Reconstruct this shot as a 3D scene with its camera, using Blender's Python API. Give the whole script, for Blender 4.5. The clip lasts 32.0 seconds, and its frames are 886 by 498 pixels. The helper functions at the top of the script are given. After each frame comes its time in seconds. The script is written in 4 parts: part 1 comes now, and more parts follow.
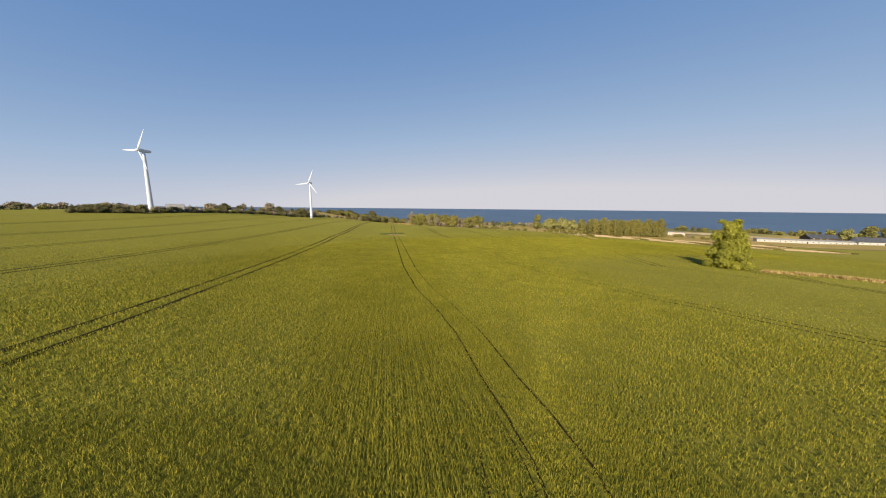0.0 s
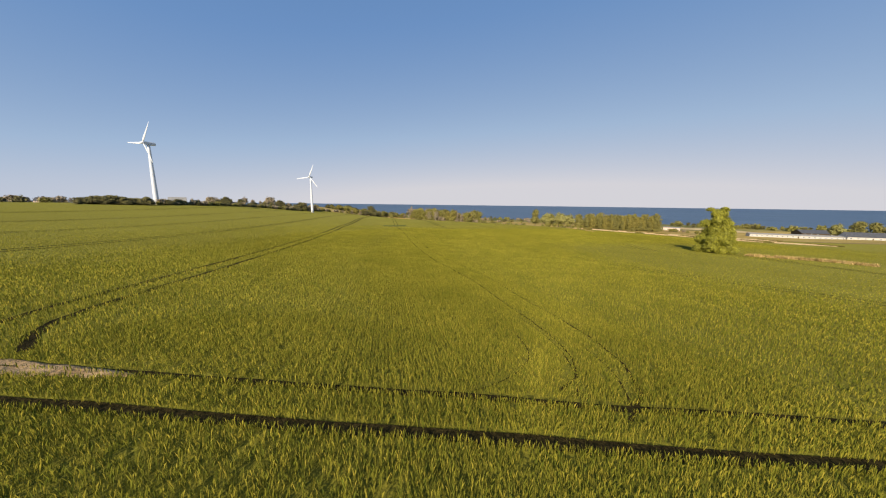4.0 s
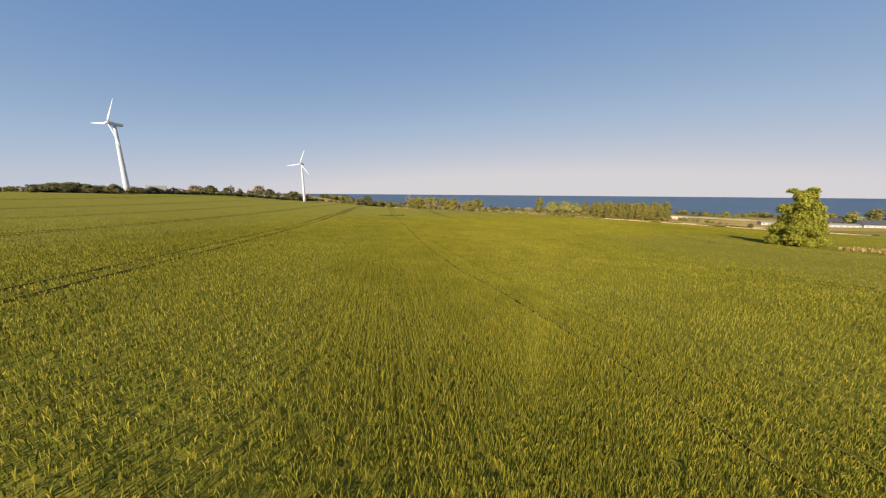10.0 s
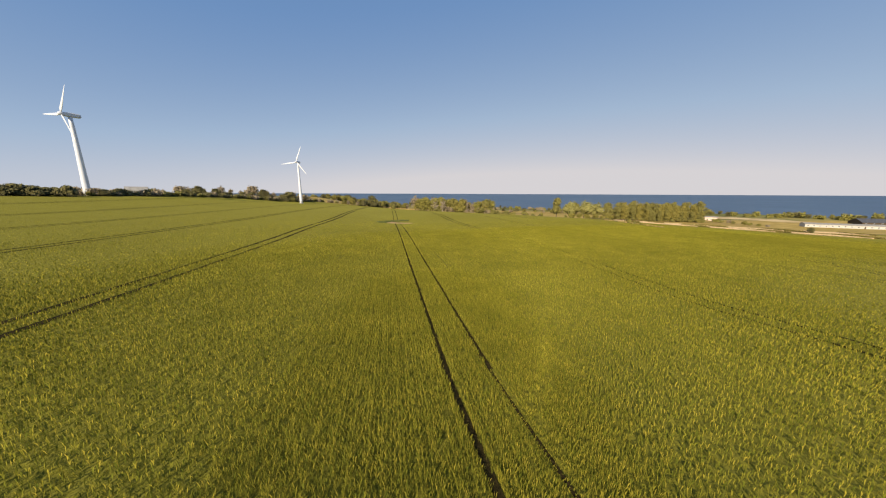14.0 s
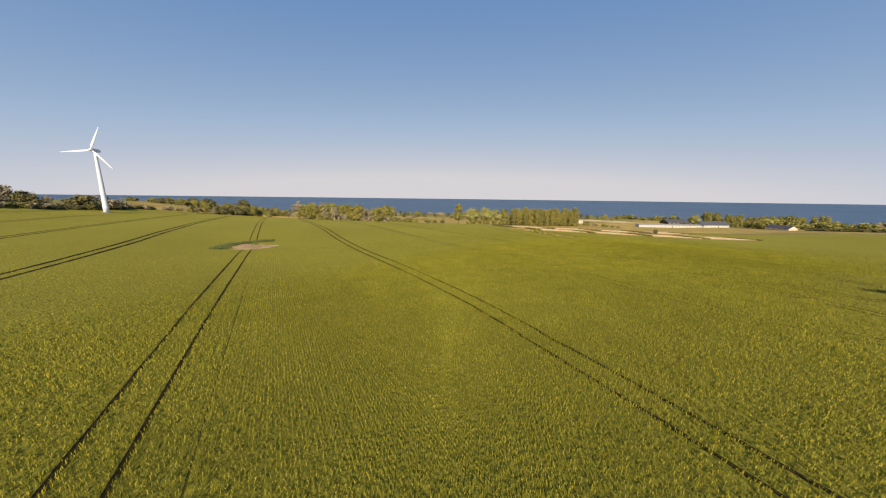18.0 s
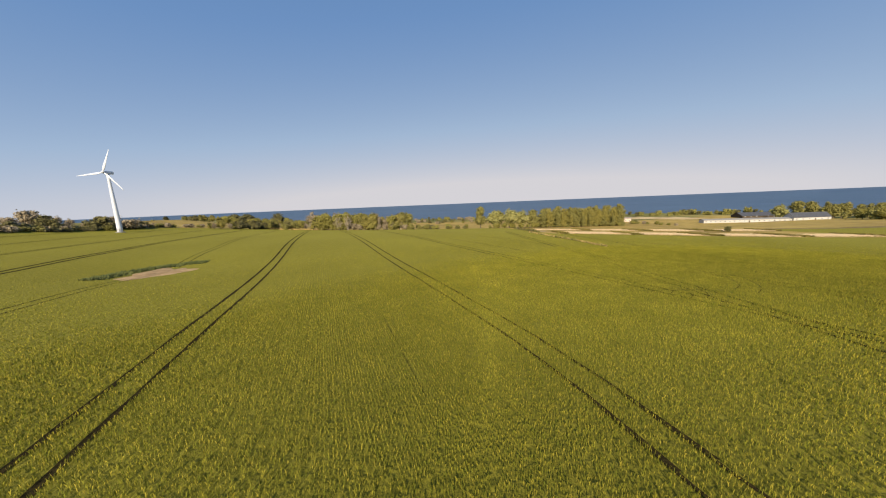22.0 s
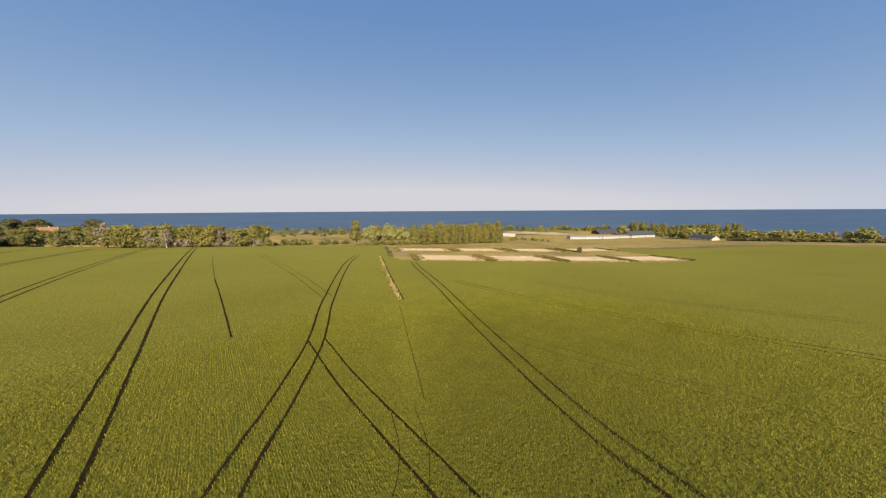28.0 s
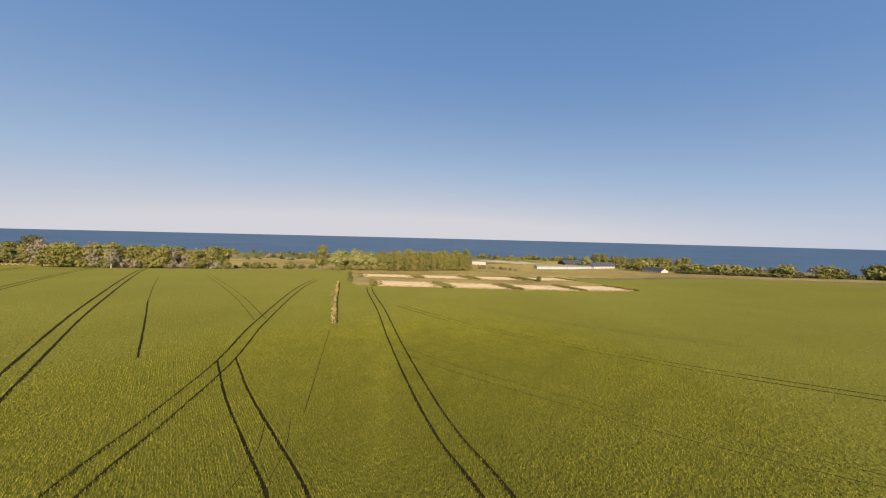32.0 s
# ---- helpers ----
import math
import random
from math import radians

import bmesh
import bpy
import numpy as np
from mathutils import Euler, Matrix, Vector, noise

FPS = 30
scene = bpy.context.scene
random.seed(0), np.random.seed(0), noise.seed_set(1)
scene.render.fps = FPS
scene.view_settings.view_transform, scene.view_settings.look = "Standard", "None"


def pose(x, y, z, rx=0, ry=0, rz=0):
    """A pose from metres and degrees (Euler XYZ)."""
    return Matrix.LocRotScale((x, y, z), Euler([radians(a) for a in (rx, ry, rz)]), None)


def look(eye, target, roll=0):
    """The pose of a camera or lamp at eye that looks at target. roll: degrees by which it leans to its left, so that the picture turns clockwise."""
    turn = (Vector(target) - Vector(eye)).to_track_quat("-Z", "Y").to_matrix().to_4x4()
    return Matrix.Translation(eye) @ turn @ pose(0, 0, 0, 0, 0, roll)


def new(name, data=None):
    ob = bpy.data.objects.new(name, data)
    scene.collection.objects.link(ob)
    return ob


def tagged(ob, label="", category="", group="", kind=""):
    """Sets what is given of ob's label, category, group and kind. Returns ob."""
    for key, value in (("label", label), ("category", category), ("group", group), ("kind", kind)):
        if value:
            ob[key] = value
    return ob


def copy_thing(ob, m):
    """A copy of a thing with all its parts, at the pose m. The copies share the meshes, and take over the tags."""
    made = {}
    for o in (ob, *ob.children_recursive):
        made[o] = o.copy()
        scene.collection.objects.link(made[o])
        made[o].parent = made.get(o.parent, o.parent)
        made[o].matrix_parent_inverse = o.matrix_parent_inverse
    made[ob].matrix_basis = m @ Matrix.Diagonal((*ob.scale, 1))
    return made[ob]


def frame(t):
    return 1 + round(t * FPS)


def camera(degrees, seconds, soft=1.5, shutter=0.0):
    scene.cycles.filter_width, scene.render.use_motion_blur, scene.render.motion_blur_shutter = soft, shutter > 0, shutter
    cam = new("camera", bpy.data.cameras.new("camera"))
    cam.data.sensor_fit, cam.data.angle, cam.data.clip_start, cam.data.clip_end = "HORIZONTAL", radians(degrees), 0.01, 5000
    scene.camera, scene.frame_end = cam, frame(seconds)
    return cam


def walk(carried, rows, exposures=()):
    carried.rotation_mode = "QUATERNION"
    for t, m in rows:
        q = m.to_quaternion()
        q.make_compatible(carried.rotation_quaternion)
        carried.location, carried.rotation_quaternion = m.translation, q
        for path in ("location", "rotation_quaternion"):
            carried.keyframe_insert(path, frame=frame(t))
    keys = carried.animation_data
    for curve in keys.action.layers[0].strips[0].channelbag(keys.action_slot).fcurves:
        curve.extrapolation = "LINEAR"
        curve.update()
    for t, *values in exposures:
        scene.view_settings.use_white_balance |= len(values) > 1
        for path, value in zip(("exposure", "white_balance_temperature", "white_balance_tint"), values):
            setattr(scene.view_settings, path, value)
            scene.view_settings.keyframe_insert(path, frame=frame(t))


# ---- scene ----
cam = camera(114.48, 32.0, 1.15)
PATH = [
    (0, (-0.936, -1.574, 9.573), (-1.025, 8.324, 8.148), 0.54),
    (0.5, (-1.345, -2.796, 9.131), (-1.388, 7.100, 7.693), 0.57),
    (1, (-1.955, -3.932, 8.761), (-2.042, 5.947, 7.213), 0.81),
    (1.5, (-2.633, -4.760, 8.572), (-2.763, 5.126, 7.075), 0.49),
    (2, (-3.157, -5.510, 8.477), (-3.200, 4.370, 6.936), 0.61),
    (2.5, (-3.285, -5.694, 8.210), (-3.256, 4.190, 6.691), 0.79),
    (3, (-3.155, -5.898, 7.935), (-3.159, 3.981, 6.383), 0.80),
    (3.5, (-3.113, -6.046, 7.674), (-3.126, 3.834, 6.127), 0.74),
    (5.5, (-4.389, -6.604, 7.508), (-4.289, 3.264, 5.891), 0.42),
    (6, (-4.514, -6.046, 7.508), (-4.442, 3.815, 5.844), 0.21),
    (6.5, (-4.648, -5.153, 7.408), (-4.584, 4.702, 5.712), 0.38),
    (7, (-4.714, -3.867, 7.195), (-4.667, 5.982, 5.468), 0.29),
    (7.5, (-4.897, -2.354, 6.989), (-4.845, 7.487, 5.214), 0.40),
    (8, (-4.965, -0.841, 6.751), (-4.898, 8.993, 4.941), 0.42),
    (8.5, (-5.197, 1.165, 6.472), (-5.165, 10.993, 4.624), 0.37),
    (9, (-5.457, 3.445, 6.228), (-5.360, 13.270, 4.365), 0.29),
    (9.5, (-5.576, 5.884, 6.023), (-5.427, 15.705, 4.147), 0.47),
    (10, (-5.544, 8.655, 5.966), (-5.467, 18.475, 4.079), 0.45),
    (10.5, (-5.574, 11.606, 5.922), (-5.447, 21.423, 4.022), 0.35),
    (11, (-5.780, 14.671, 6.011), (-5.560, 24.485, 4.101), 0.38),
    (11.5, (-6.003, 17.734, 6.119), (-5.770, 27.549, 4.214), 0.39),
    (12, (-6.532, 20.980, 6.278), (-6.379, 30.793, 4.360), 0.45),
    (12.5, (-7.168, 24.448, 6.367), (-7.082, 34.264, 4.460), 0.32),
    (13, (-7.766, 27.813, 6.473), (-7.705, 37.628, 4.559), 0.32),
    (13.5, (-7.898, 31.302, 6.786), (-7.913, 41.119, 4.879), 0.35),
    (14, (-8.060, 34.957, 7.039), (-8.192, 44.770, 5.117), 0.21),
    (14.5, (-8.281, 38.822, 7.268), (-8.447, 48.632, 5.336), 0.23),
    (16.5, (-8.370, 54.336, 8.418), (-8.304, 64.151, 6.501), -0.23),
    (17, (-7.282, 58.185, 8.163), (-6.337, 67.967, 6.310), 0.08),
    (17.5, (-5.945, 61.962, 8.413), (-3.838, 71.562, 6.573), 0.40),
    (18, (-4.241, 65.074, 8.531), (-1.015, 74.375, 6.773), 0.71),
    (18.5, (-1.668, 68.521, 8.494), (2.924, 77.247, 6.828), 1.00),
    (19, (1.345, 71.236, 8.435), (7.113, 79.258, 6.894), 1.22),
    (19.5, (4.180, 73.585, 8.377), (10.514, 81.183, 6.914), 1.05),
    (20, (7.168, 76.015, 8.178), (13.395, 83.709, 6.752), 0.74),
    (20.5, (9.955, 77.780, 7.725), (15.112, 86.215, 6.226), 0.06),
    (21, (13.515, 79.987, 7.167), (16.765, 89.317, 5.627), -1.35),
    (21.5, (17.753, 82.434, 6.928), (19.851, 92.086, 5.364), -2.20),
    (22, (21.476, 84.825, 6.937), (23.368, 94.518, 5.368), -2.35),
    (22.5, (24.976, 87.022, 6.707), (26.754, 96.742, 5.169), -2.32),
    (23, (28.193, 88.981, 6.656), (29.791, 98.725, 5.075), -2.54),
    (23.5, (31.223, 90.657, 6.509), (32.864, 100.409, 5.021), -2.35),
    (24, (34.431, 92.260, 6.859), (36.185, 101.997, 5.406), -2.30),
    (24.5, (37.811, 93.625, 7.283), (39.544, 103.368, 5.842), -2.27),
    (26.5, (53.417, 99.093, 9.380), (55.830, 108.700, 8.005), -1.95),
    (27, (56.473, 99.580, 10.008), (59.953, 108.860, 8.676), -1.50),
    (27.5, (59.863, 100.188, 10.487), (64.077, 109.151, 9.110), -1.16),
    (28, (63.222, 100.818, 10.670), (67.844, 109.583, 9.321), -0.35),
    (28.5, (66.088, 101.777, 10.934), (70.634, 110.601, 9.721), -0.27),
    (29, (68.461, 102.459, 11.177), (72.676, 111.450, 9.990), -0.20),
    (29.5, (69.885, 102.364, 11.199), (74.093, 111.372, 10.128), 0.12),
    (30, (70.825, 101.414, 11.090), (75.093, 110.413, 10.196), 0.47),
    (30.5, (71.151, 100.324, 11.114), (75.484, 109.303, 10.330), 0.78),
    (31, (70.981, 98.608, 11.035), (75.424, 107.544, 10.386), 1.03),
    (31.5, (70.256, 96.187, 11.053), (75.187, 104.871, 10.531), 1.35),
    (32, (69.022, 93.183, 11.009), (74.346, 101.639, 10.614), 1.42),
]
walk(cam, [(t, look(eye, target, roll)) for t, eye, target, roll in PATH], [(0, 0.5, 6420, 10), (6, 0.5, 6480, 10), (12, 0.5, 6700, 10), (20, 0.5, 6600, 10), (27, 0.5, 6420, 10), (32, 0.5, 6420, 10)])

# ---- world, sun ----
SUN_AZ, SUN_EL = radians(200.3), radians(29.2)      # azimuth clockwise from +y
world = bpy.data.worlds.new("sky")
scene.world = world
world.use_nodes = True
wn = world.node_tree
bg = wn.nodes["Background"]
sky = wn.nodes.new("ShaderNodeTexSky")
sky.sky_type = 'NISHITA'
sky.sun_disc = False
sky.sun_elevation = SUN_EL
sky.sun_rotation = SUN_AZ
sky.air_density, sky.dust_density, sky.ozone_density = 1.0, 0.0, 3.5
grey = wn.nodes.new("ShaderNodeRGBToBW")
level = wn.nodes.new("ShaderNodeMath")
level.operation = 'POWER'
level.inputs[1].default_value = 0.62
part_of = wn.nodes.new("ShaderNodeMath")
part_of.operation = 'DIVIDE'
part_of.inputs[1].default_value = 4.0
haze = wn.nodes.new("ShaderNodeValToRGB")
stops = haze.color_ramp.elements
stops[0].position, stops[0].color = 0.22, (0.058, 0.135, 0.295, 1)
stops[1].position, stops[1].color = 0.95, (0.468, 0.458, 0.482, 1)
for at, colour in ((0.36, (0.108, 0.2, 0.375, 1)), (0.6, (0.25, 0.335, 0.46, 1))):
    stop = stops.new(at)
    stop.color = colour
wn.links.new(sky.outputs[0], grey.inputs[0])
wn.links.new(grey.outputs[0], level.inputs[0])
wn.links.new(level.outputs[0], part_of.inputs[0])
wn.links.new(part_of.outputs[0], haze.inputs[0])
wn.links.new(haze.outputs[0], bg.inputs[0])
bg.inputs[1].default_value = 1.0
sun_data = bpy.data.lights.new("sun", 'SUN')
sun_data.energy, sun_data.angle, sun_data.color = 5.0, radians(0.53), (1.0, 0.87, 0.66)
sun = new("sun", sun_data)
sun.matrix_world = look((0, 0, 200), (200 * math.sin(SUN_AZ + math.pi) * math.cos(SUN_EL),
                                      200 * math.cos(SUN_AZ + math.pi) * math.cos(SUN_EL), 200 - 200 * math.sin(SUN_EL)))


# ---- materials ----
def material(name, colours, scale=1.0, rough=0.8, bump=0.0, bump_scale=20.0, spec=0.3, metal=0.0, island=0.0, big=0.0, big_scale=0.02,
             translucent=0.0, stretch=(1, 1, 1), up=0.0, tints=(), nap=0.0):
    """Noise between two or three colours at a real-world scale, a second, larger variation, island variation and fine relief."""
    m = bpy.data.materials.new(name)
    m.use_nodes = True
    t = m.node_tree
    b = t.nodes["Principled BSDF"]
    geo = t.nodes.new("ShaderNodeNewGeometry")
    mp = t.nodes.new("ShaderNodeMapping")
    mp.inputs["Scale"].default_value = stretch
    t.links.new(geo.outputs["Position"], mp.inputs["Vector"])
    n1 = t.nodes.new("ShaderNodeTexNoise")
    n1.inputs["Scale"].default_value, n1.inputs["Detail"].default_value = scale, 5.0
    t.links.new(mp.outputs[0], n1.inputs["Vector"])
    ramp = t.nodes.new("ShaderNodeValToRGB")
    e = ramp.color_ramp.elements
    e[0].position, e[1].position = 0.3, 0.7
    e[0].color, e[1].color = (*colours[0], 1), (*colours[-1], 1)
    if len(colours) == 3:
        x = e.new(0.5)
        x.color = (*colours[1], 1)
    t.links.new(n1.outputs["Fac"], ramp.inputs[0])
    out = ramp.outputs[0]
    if island:
        mul = t.nodes.new("ShaderNodeMapRange")
        mul.inputs[3].default_value, mul.inputs[4].default_value = 1 - island, 1 + island
        t.links.new(geo.outputs["Random Per Island"], mul.inputs[0])
        mix = t.nodes.new("ShaderNodeMix")
        mix.data_type, mix.blend_type = 'RGBA', 'MULTIPLY'
        mix.inputs[0].default_value = 1
        t.links.new(out, mix.inputs[6])
        t.links.new(mul.outputs[0], mix.inputs[7])
        out = mix.outputs[2]
    if tints:
        # single blades from dull green to straw
        own = t.nodes.new("ShaderNodeValToRGB")
        e = own.color_ramp.elements
        e[0].color, e[1].color = (*tints[0], 1), (*tints[2], 1)
        e.new(0.55).color = (*tints[1], 1)
        t.links.new(geo.outputs["Random Per Island"], own.inputs[0])
        mix = t.nodes.new("ShaderNodeMix")
        mix.data_type, mix.blend_type = 'RGBA', 'MULTIPLY'
        mix.inputs[0].default_value = 1
        t.links.new(out, mix.inputs[6])
        t.links.new(own.outputs[0], mix.inputs[7])
        out = mix.outputs[2]
    if big:
        n2 = t.nodes.new("ShaderNodeTexNoise")
        n2.inputs["Scale"].default_value, n2.inputs["Detail"].default_value = big_scale, 3.0
        t.links.new(geo.outputs["Position"], n2.inputs["Vector"])
        mul = t.nodes.new("ShaderNodeMapRange")
        mul.inputs[1].default_value, mul.inputs[2].default_value = 0.3, 0.7
        mul.inputs[3].default_value, mul.inputs[4].default_value = 1 - big, 1 + big
        t.links.new(n2.outputs["Fac"], mul.inputs[0])
        mix = t.nodes.new("ShaderNodeMix")
        mix.data_type, mix.blend_type = 'RGBA', 'MULTIPLY'
        mix.inputs[0].default_value = 1
        t.links.new(out, mix.inputs[6])
        t.links.new(mul.outputs[0], mix.inputs[7])
        out = mix.outputs[2]
    t.links.new(out, b.inputs["Base Color"])
    b.inputs["Roughness"].default_value, b.inputs["Metallic"].default_value = rough, metal
    b.inputs["Specular IOR Level"].default_value = spec
    if nap:
        # the soft sheen of a close stand of leaf tips
        b.inputs["Sheen Weight"].default_value, b.inputs["Sheen Roughness"].default_value = nap, 0.6
        b.inputs["Sheen Tint"].default_value = (0.75, 0.68, 0.16, 1)
    if bump:
        n3 = t.nodes.new("ShaderNodeTexNoise")
        n3.inputs["Scale"].default_value, n3.inputs["Detail"].default_value = bump_scale, 4.0
        t.links.new(mp.outputs[0], n3.inputs["Vector"])
        bp = t.nodes.new("ShaderNodeBump")
        bp.inputs["Strength"].default_value = bump
        bp.inputs["Distance"].default_value = 1.0 / bump_scale
        t.links.new(n3.outputs["Fac"], bp.inputs["Height"])
        t.links.new(bp.outputs[0], b.inputs["Normal"])
    if up:
        # thin upright blades are lit as the soft top of the crop
        mix = t.nodes.new("ShaderNodeMix")
        mix.data_type = 'VECTOR'
        mix.inputs[0].default_value = up
        t.links.new(geo.outputs["Normal"], mix.inputs[4])
        mix.inputs[5].default_value = (0, 0, 1)
        nn = t.nodes.new("ShaderNodeVectorMath")
        nn.operation = 'NORMALIZE'
        t.links.new(mix.outputs[1], nn.inputs[0])
        t.links.new(nn.outputs[0], b.inputs["Normal"])
    if translucent:
        tr = t.nodes.new("ShaderNodeBsdfTranslucent")
        t.links.new(out, tr.inputs[0])
        ms = t.nodes.new("ShaderNodeMixShader")
        ms.inputs[0].default_value = translucent
        t.links.new(b.outputs[0], ms.inputs[1])
        t.links.new(tr.outputs[0], ms.inputs[2])
        t.links.new(ms.outputs[0], t.nodes["Material Output"].inputs[0])
    return m


M_WHEAT = material("wheat", [(0.212, 0.199, 0.0195), (0.294, 0.266, 0.028)], 0.35, 0.7, tints=((0.5, 0.62, 0.66), (0.92, 0.93, 0.95), (1.52, 1.34, 1.65)), up=0.6, translucent=0.2, big=0.12, big_scale=0.03, spec=0.05)
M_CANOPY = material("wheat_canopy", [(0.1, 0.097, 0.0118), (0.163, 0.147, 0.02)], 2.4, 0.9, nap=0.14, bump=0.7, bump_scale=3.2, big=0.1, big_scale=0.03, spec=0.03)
# bare soil, its colour darkened to hold the shade of the crop beside it
M_SHADED_SOIL = material("shaded_soil", [(0.02, 0.016, 0.006), (0.044, 0.033, 0.012)], 4.0, 0.95, bump=0.6, bump_scale=9.0, spec=0.03)
M_BARE = material("bare_soil", [(0.31, 0.2, 0.095), (0.45, 0.31, 0.165)], 1.2, 0.95, bump=0.6, bump_scale=8.0, big=0.2, big_scale=0.3, spec=0.1)
M_MEADOW = material("meadow", [(0.27, 0.192, 0.05), (0.4, 0.285, 0.09)], 0.12, 0.9, bump=0.5, bump_scale=1.5, big=0.25, big_scale=0.02, spec=0.1)
M_BROWN = material("fallow", [(0.16, 0.112, 0.045), (0.25, 0.178, 0.075)], 0.15, 0.95, bump=0.5, bump_scale=1.5, big=0.2, big_scale=0.02, spec=0.1)
M_DRYFIELD = material("dry_field", [(0.42, 0.31, 0.16), (0.55, 0.42, 0.23)], 0.06, 0.95, bump=0.5, bump_scale=1.5, big=0.2, big_scale=0.03, spec=0.05)
M_BANK = material("bank_grass", [(0.13, 0.115, 0.03), (0.23, 0.18, 0.055)], 0.3, 0.95, bump=0.5, bump_scale=2.0, big=0.25, big_scale=0.06, spec=0.03)
M_FARLAND = material("farland", [(0.13, 0.14, 0.035), (0.26, 0.21, 0.07)], 0.02, 0.9, big=0.25, big_scale=0.006, spec=0.1)
M_STRAW = material("straw", [(0.56, 0.395, 0.208), (0.68, 0.495, 0.275)], 0.4, 0.85, island=0.22, big=0.1, big_scale=0.1, spec=0.15, up=0.6)
M_DRYGRASS = material("dry_grass", [(0.36, 0.25, 0.09), (0.5, 0.36, 0.15)], 0.8, 0.9, island=0.35, spec=0.1)
M_BARK = material("bark", [(0.1, 0.075, 0.05), (0.2, 0.16, 0.11)], 6.0, 0.95, bump=0.7, bump_scale=14.0, stretch=(1, 1, 0.2))
M_PALEBARK = material("pale_bark", [(0.3, 0.25, 0.19), (0.42, 0.36, 0.28)], 4.0, 0.9, bump=0.5, bump_scale=10.0, stretch=(1, 1, 0.2))
M_LEAF = {
    "bright": material("leaf_bright", [(0.2, 0.2, 0.02), (0.34, 0.32, 0.036)], 0.5, 0.6, island=0.35, translucent=0.15, up=0.1),
    "spring": material("leaf_spring", [(0.222, 0.204, 0.045), (0.31, 0.272, 0.066)], 0.4, 0.65, island=0.12, translucent=0.25, up=0.25),
    "olive": material("leaf_olive", [(0.192, 0.176, 0.046), (0.264, 0.234, 0.066)], 0.4, 0.7, island=0.12, translucent=0.25, up=0.25),
    "yellow": material("leaf_yellow", [(0.238, 0.206, 0.046), (0.318, 0.268, 0.066)], 0.4, 0.7, island=0.12, translucent=0.25, up=0.25),
    "brown": material("leaf_budding", [(0.262, 0.21, 0.132), (0.36, 0.29, 0.188)], 0.4, 0.8, island=0.15, translucent=0.15, up=0.1),
    "dark": material("leaf_dark", [(0.126, 0.112, 0.036), (0.212, 0.184, 0.06)], 0.4, 0.7, island=0.25, up=0.7),
    "bush": material("leaf_weeds", [(0.07, 0.085, 0.02), (0.12, 0.13, 0.03)], 0.4, 0.7, island=0.3, up=0.4),
    "pale": material("leaf_pale", [(0.262, 0.248, 0.075), (0.366, 0.335, 0.112)], 0.4, 0.7, island=0.15, translucent=0.15, up=0.1),
}
M_WHITE = material("white_paint", [(0.6, 0.62, 0.68), (0.68, 0.7, 0.76)], 0.3, 0.4, spec=0.4)
M_STEELGREY = material("grey_paint", [(0.42, 0.43, 0.45), (0.52, 0.53, 0.55)], 0.8, 0.4)
M_WALL = material("white_render", [(0.42, 0.4, 0.37), (0.54, 0.515, 0.475)], 0.6, 0.9, bump=0.2, bump_scale=6.0)
M_PINKWALL = material("brick_pink", [(0.56, 0.42, 0.34), (0.68, 0.54, 0.45)], 0.8, 0.9)
M_DARKROOF = material("slate_roof", [(0.045, 0.048, 0.058), (0.09, 0.092, 0.105)], 0.8, 0.7)
M_REDROOF = material("clay_roof", [(0.27, 0.13, 0.08), (0.38, 0.19, 0.11)], 1.2, 0.85)
M_GREYROOF = material("fibre_roof", [(0.2, 0.19, 0.18), (0.3, 0.29, 0.27)], 0.6, 0.85)
M_GLASS = material("window_pane", [(0.02, 0.025, 0.03), (0.05, 0.055, 0.06)], 0.5, 0.12, spec=0.6)
M_WOODDARK = material("dark_timber", [(0.05, 0.035, 0.022), (0.1, 0.075, 0.05)], 3.0, 0.85)


def sea_material():
    m = bpy.data.materials.new("sea")
    m.use_nodes = True
    t = m.node_tree
    b = t.nodes["Principled BSDF"]
    geo = t.nodes.new("ShaderNodeNewGeometry")
    n = t.nodes.new("ShaderNodeTexNoise")
    n.inputs["Scale"].default_value, n.inputs["Detail"].default_value = 0.004, 6.0
    t.links.new(geo.outputs["Position"], n.inputs["Vector"])
    r = t.nodes.new("ShaderNodeValToRGB")
    e = r.color_ramp.elements
    e[0].position, e[1].position = 0.35, 0.7
    e[0].color, e[1].color = (0.05, 0.087, 0.143, 1), (0.074, 0.119, 0.182, 1)
    t.links.new(n.outputs["Fac"], r.inputs[0])
    t.links.new(r.outputs[0], b.inputs["Base Color"])
    b.inputs["Roughness"].default_value = 0.45
    b.inputs["Specular IOR Level"].default_value = 0.12
    w = t.nodes.new("ShaderNodeTexNoise")
    w.inputs["Scale"].default_value, w.inputs["Detail"].default_value = 0.25, 6.0
    t.links.new(geo.outputs["Position"], w.inputs["Vector"])
    bp = t.nodes.new("ShaderNodeBump")
    bp.inputs["Strength"].default_value, bp.inputs["Distance"].default_value = 0.6, 2.0
    t.links.new(w.outputs["Fac"], bp.inputs["Height"])
    t.links.new(bp.outputs[0], b.inputs["Normal"])
    return m


M_SEA = sea_material()


# ---- mesh helpers ----
def link(name, mesh, mat, parent=None, label=""):
    ob = new(name, mesh)
    if mat is not None:
        mesh.materials.append(mat)
    if parent is not None:
        ob.parent = parent
    if label:
        ob["label"] = label
    return ob


def part(name, bm, mat, parent=None, label="", smooth=False):
    me = bpy.data.meshes.new(name)
    bm.to_mesh(me)
    bm.free()
    if smooth:
        me.polygons.foreach_set("use_smooth", [True] * len(me.polygons))
    return link(name, me, mat, parent, label)


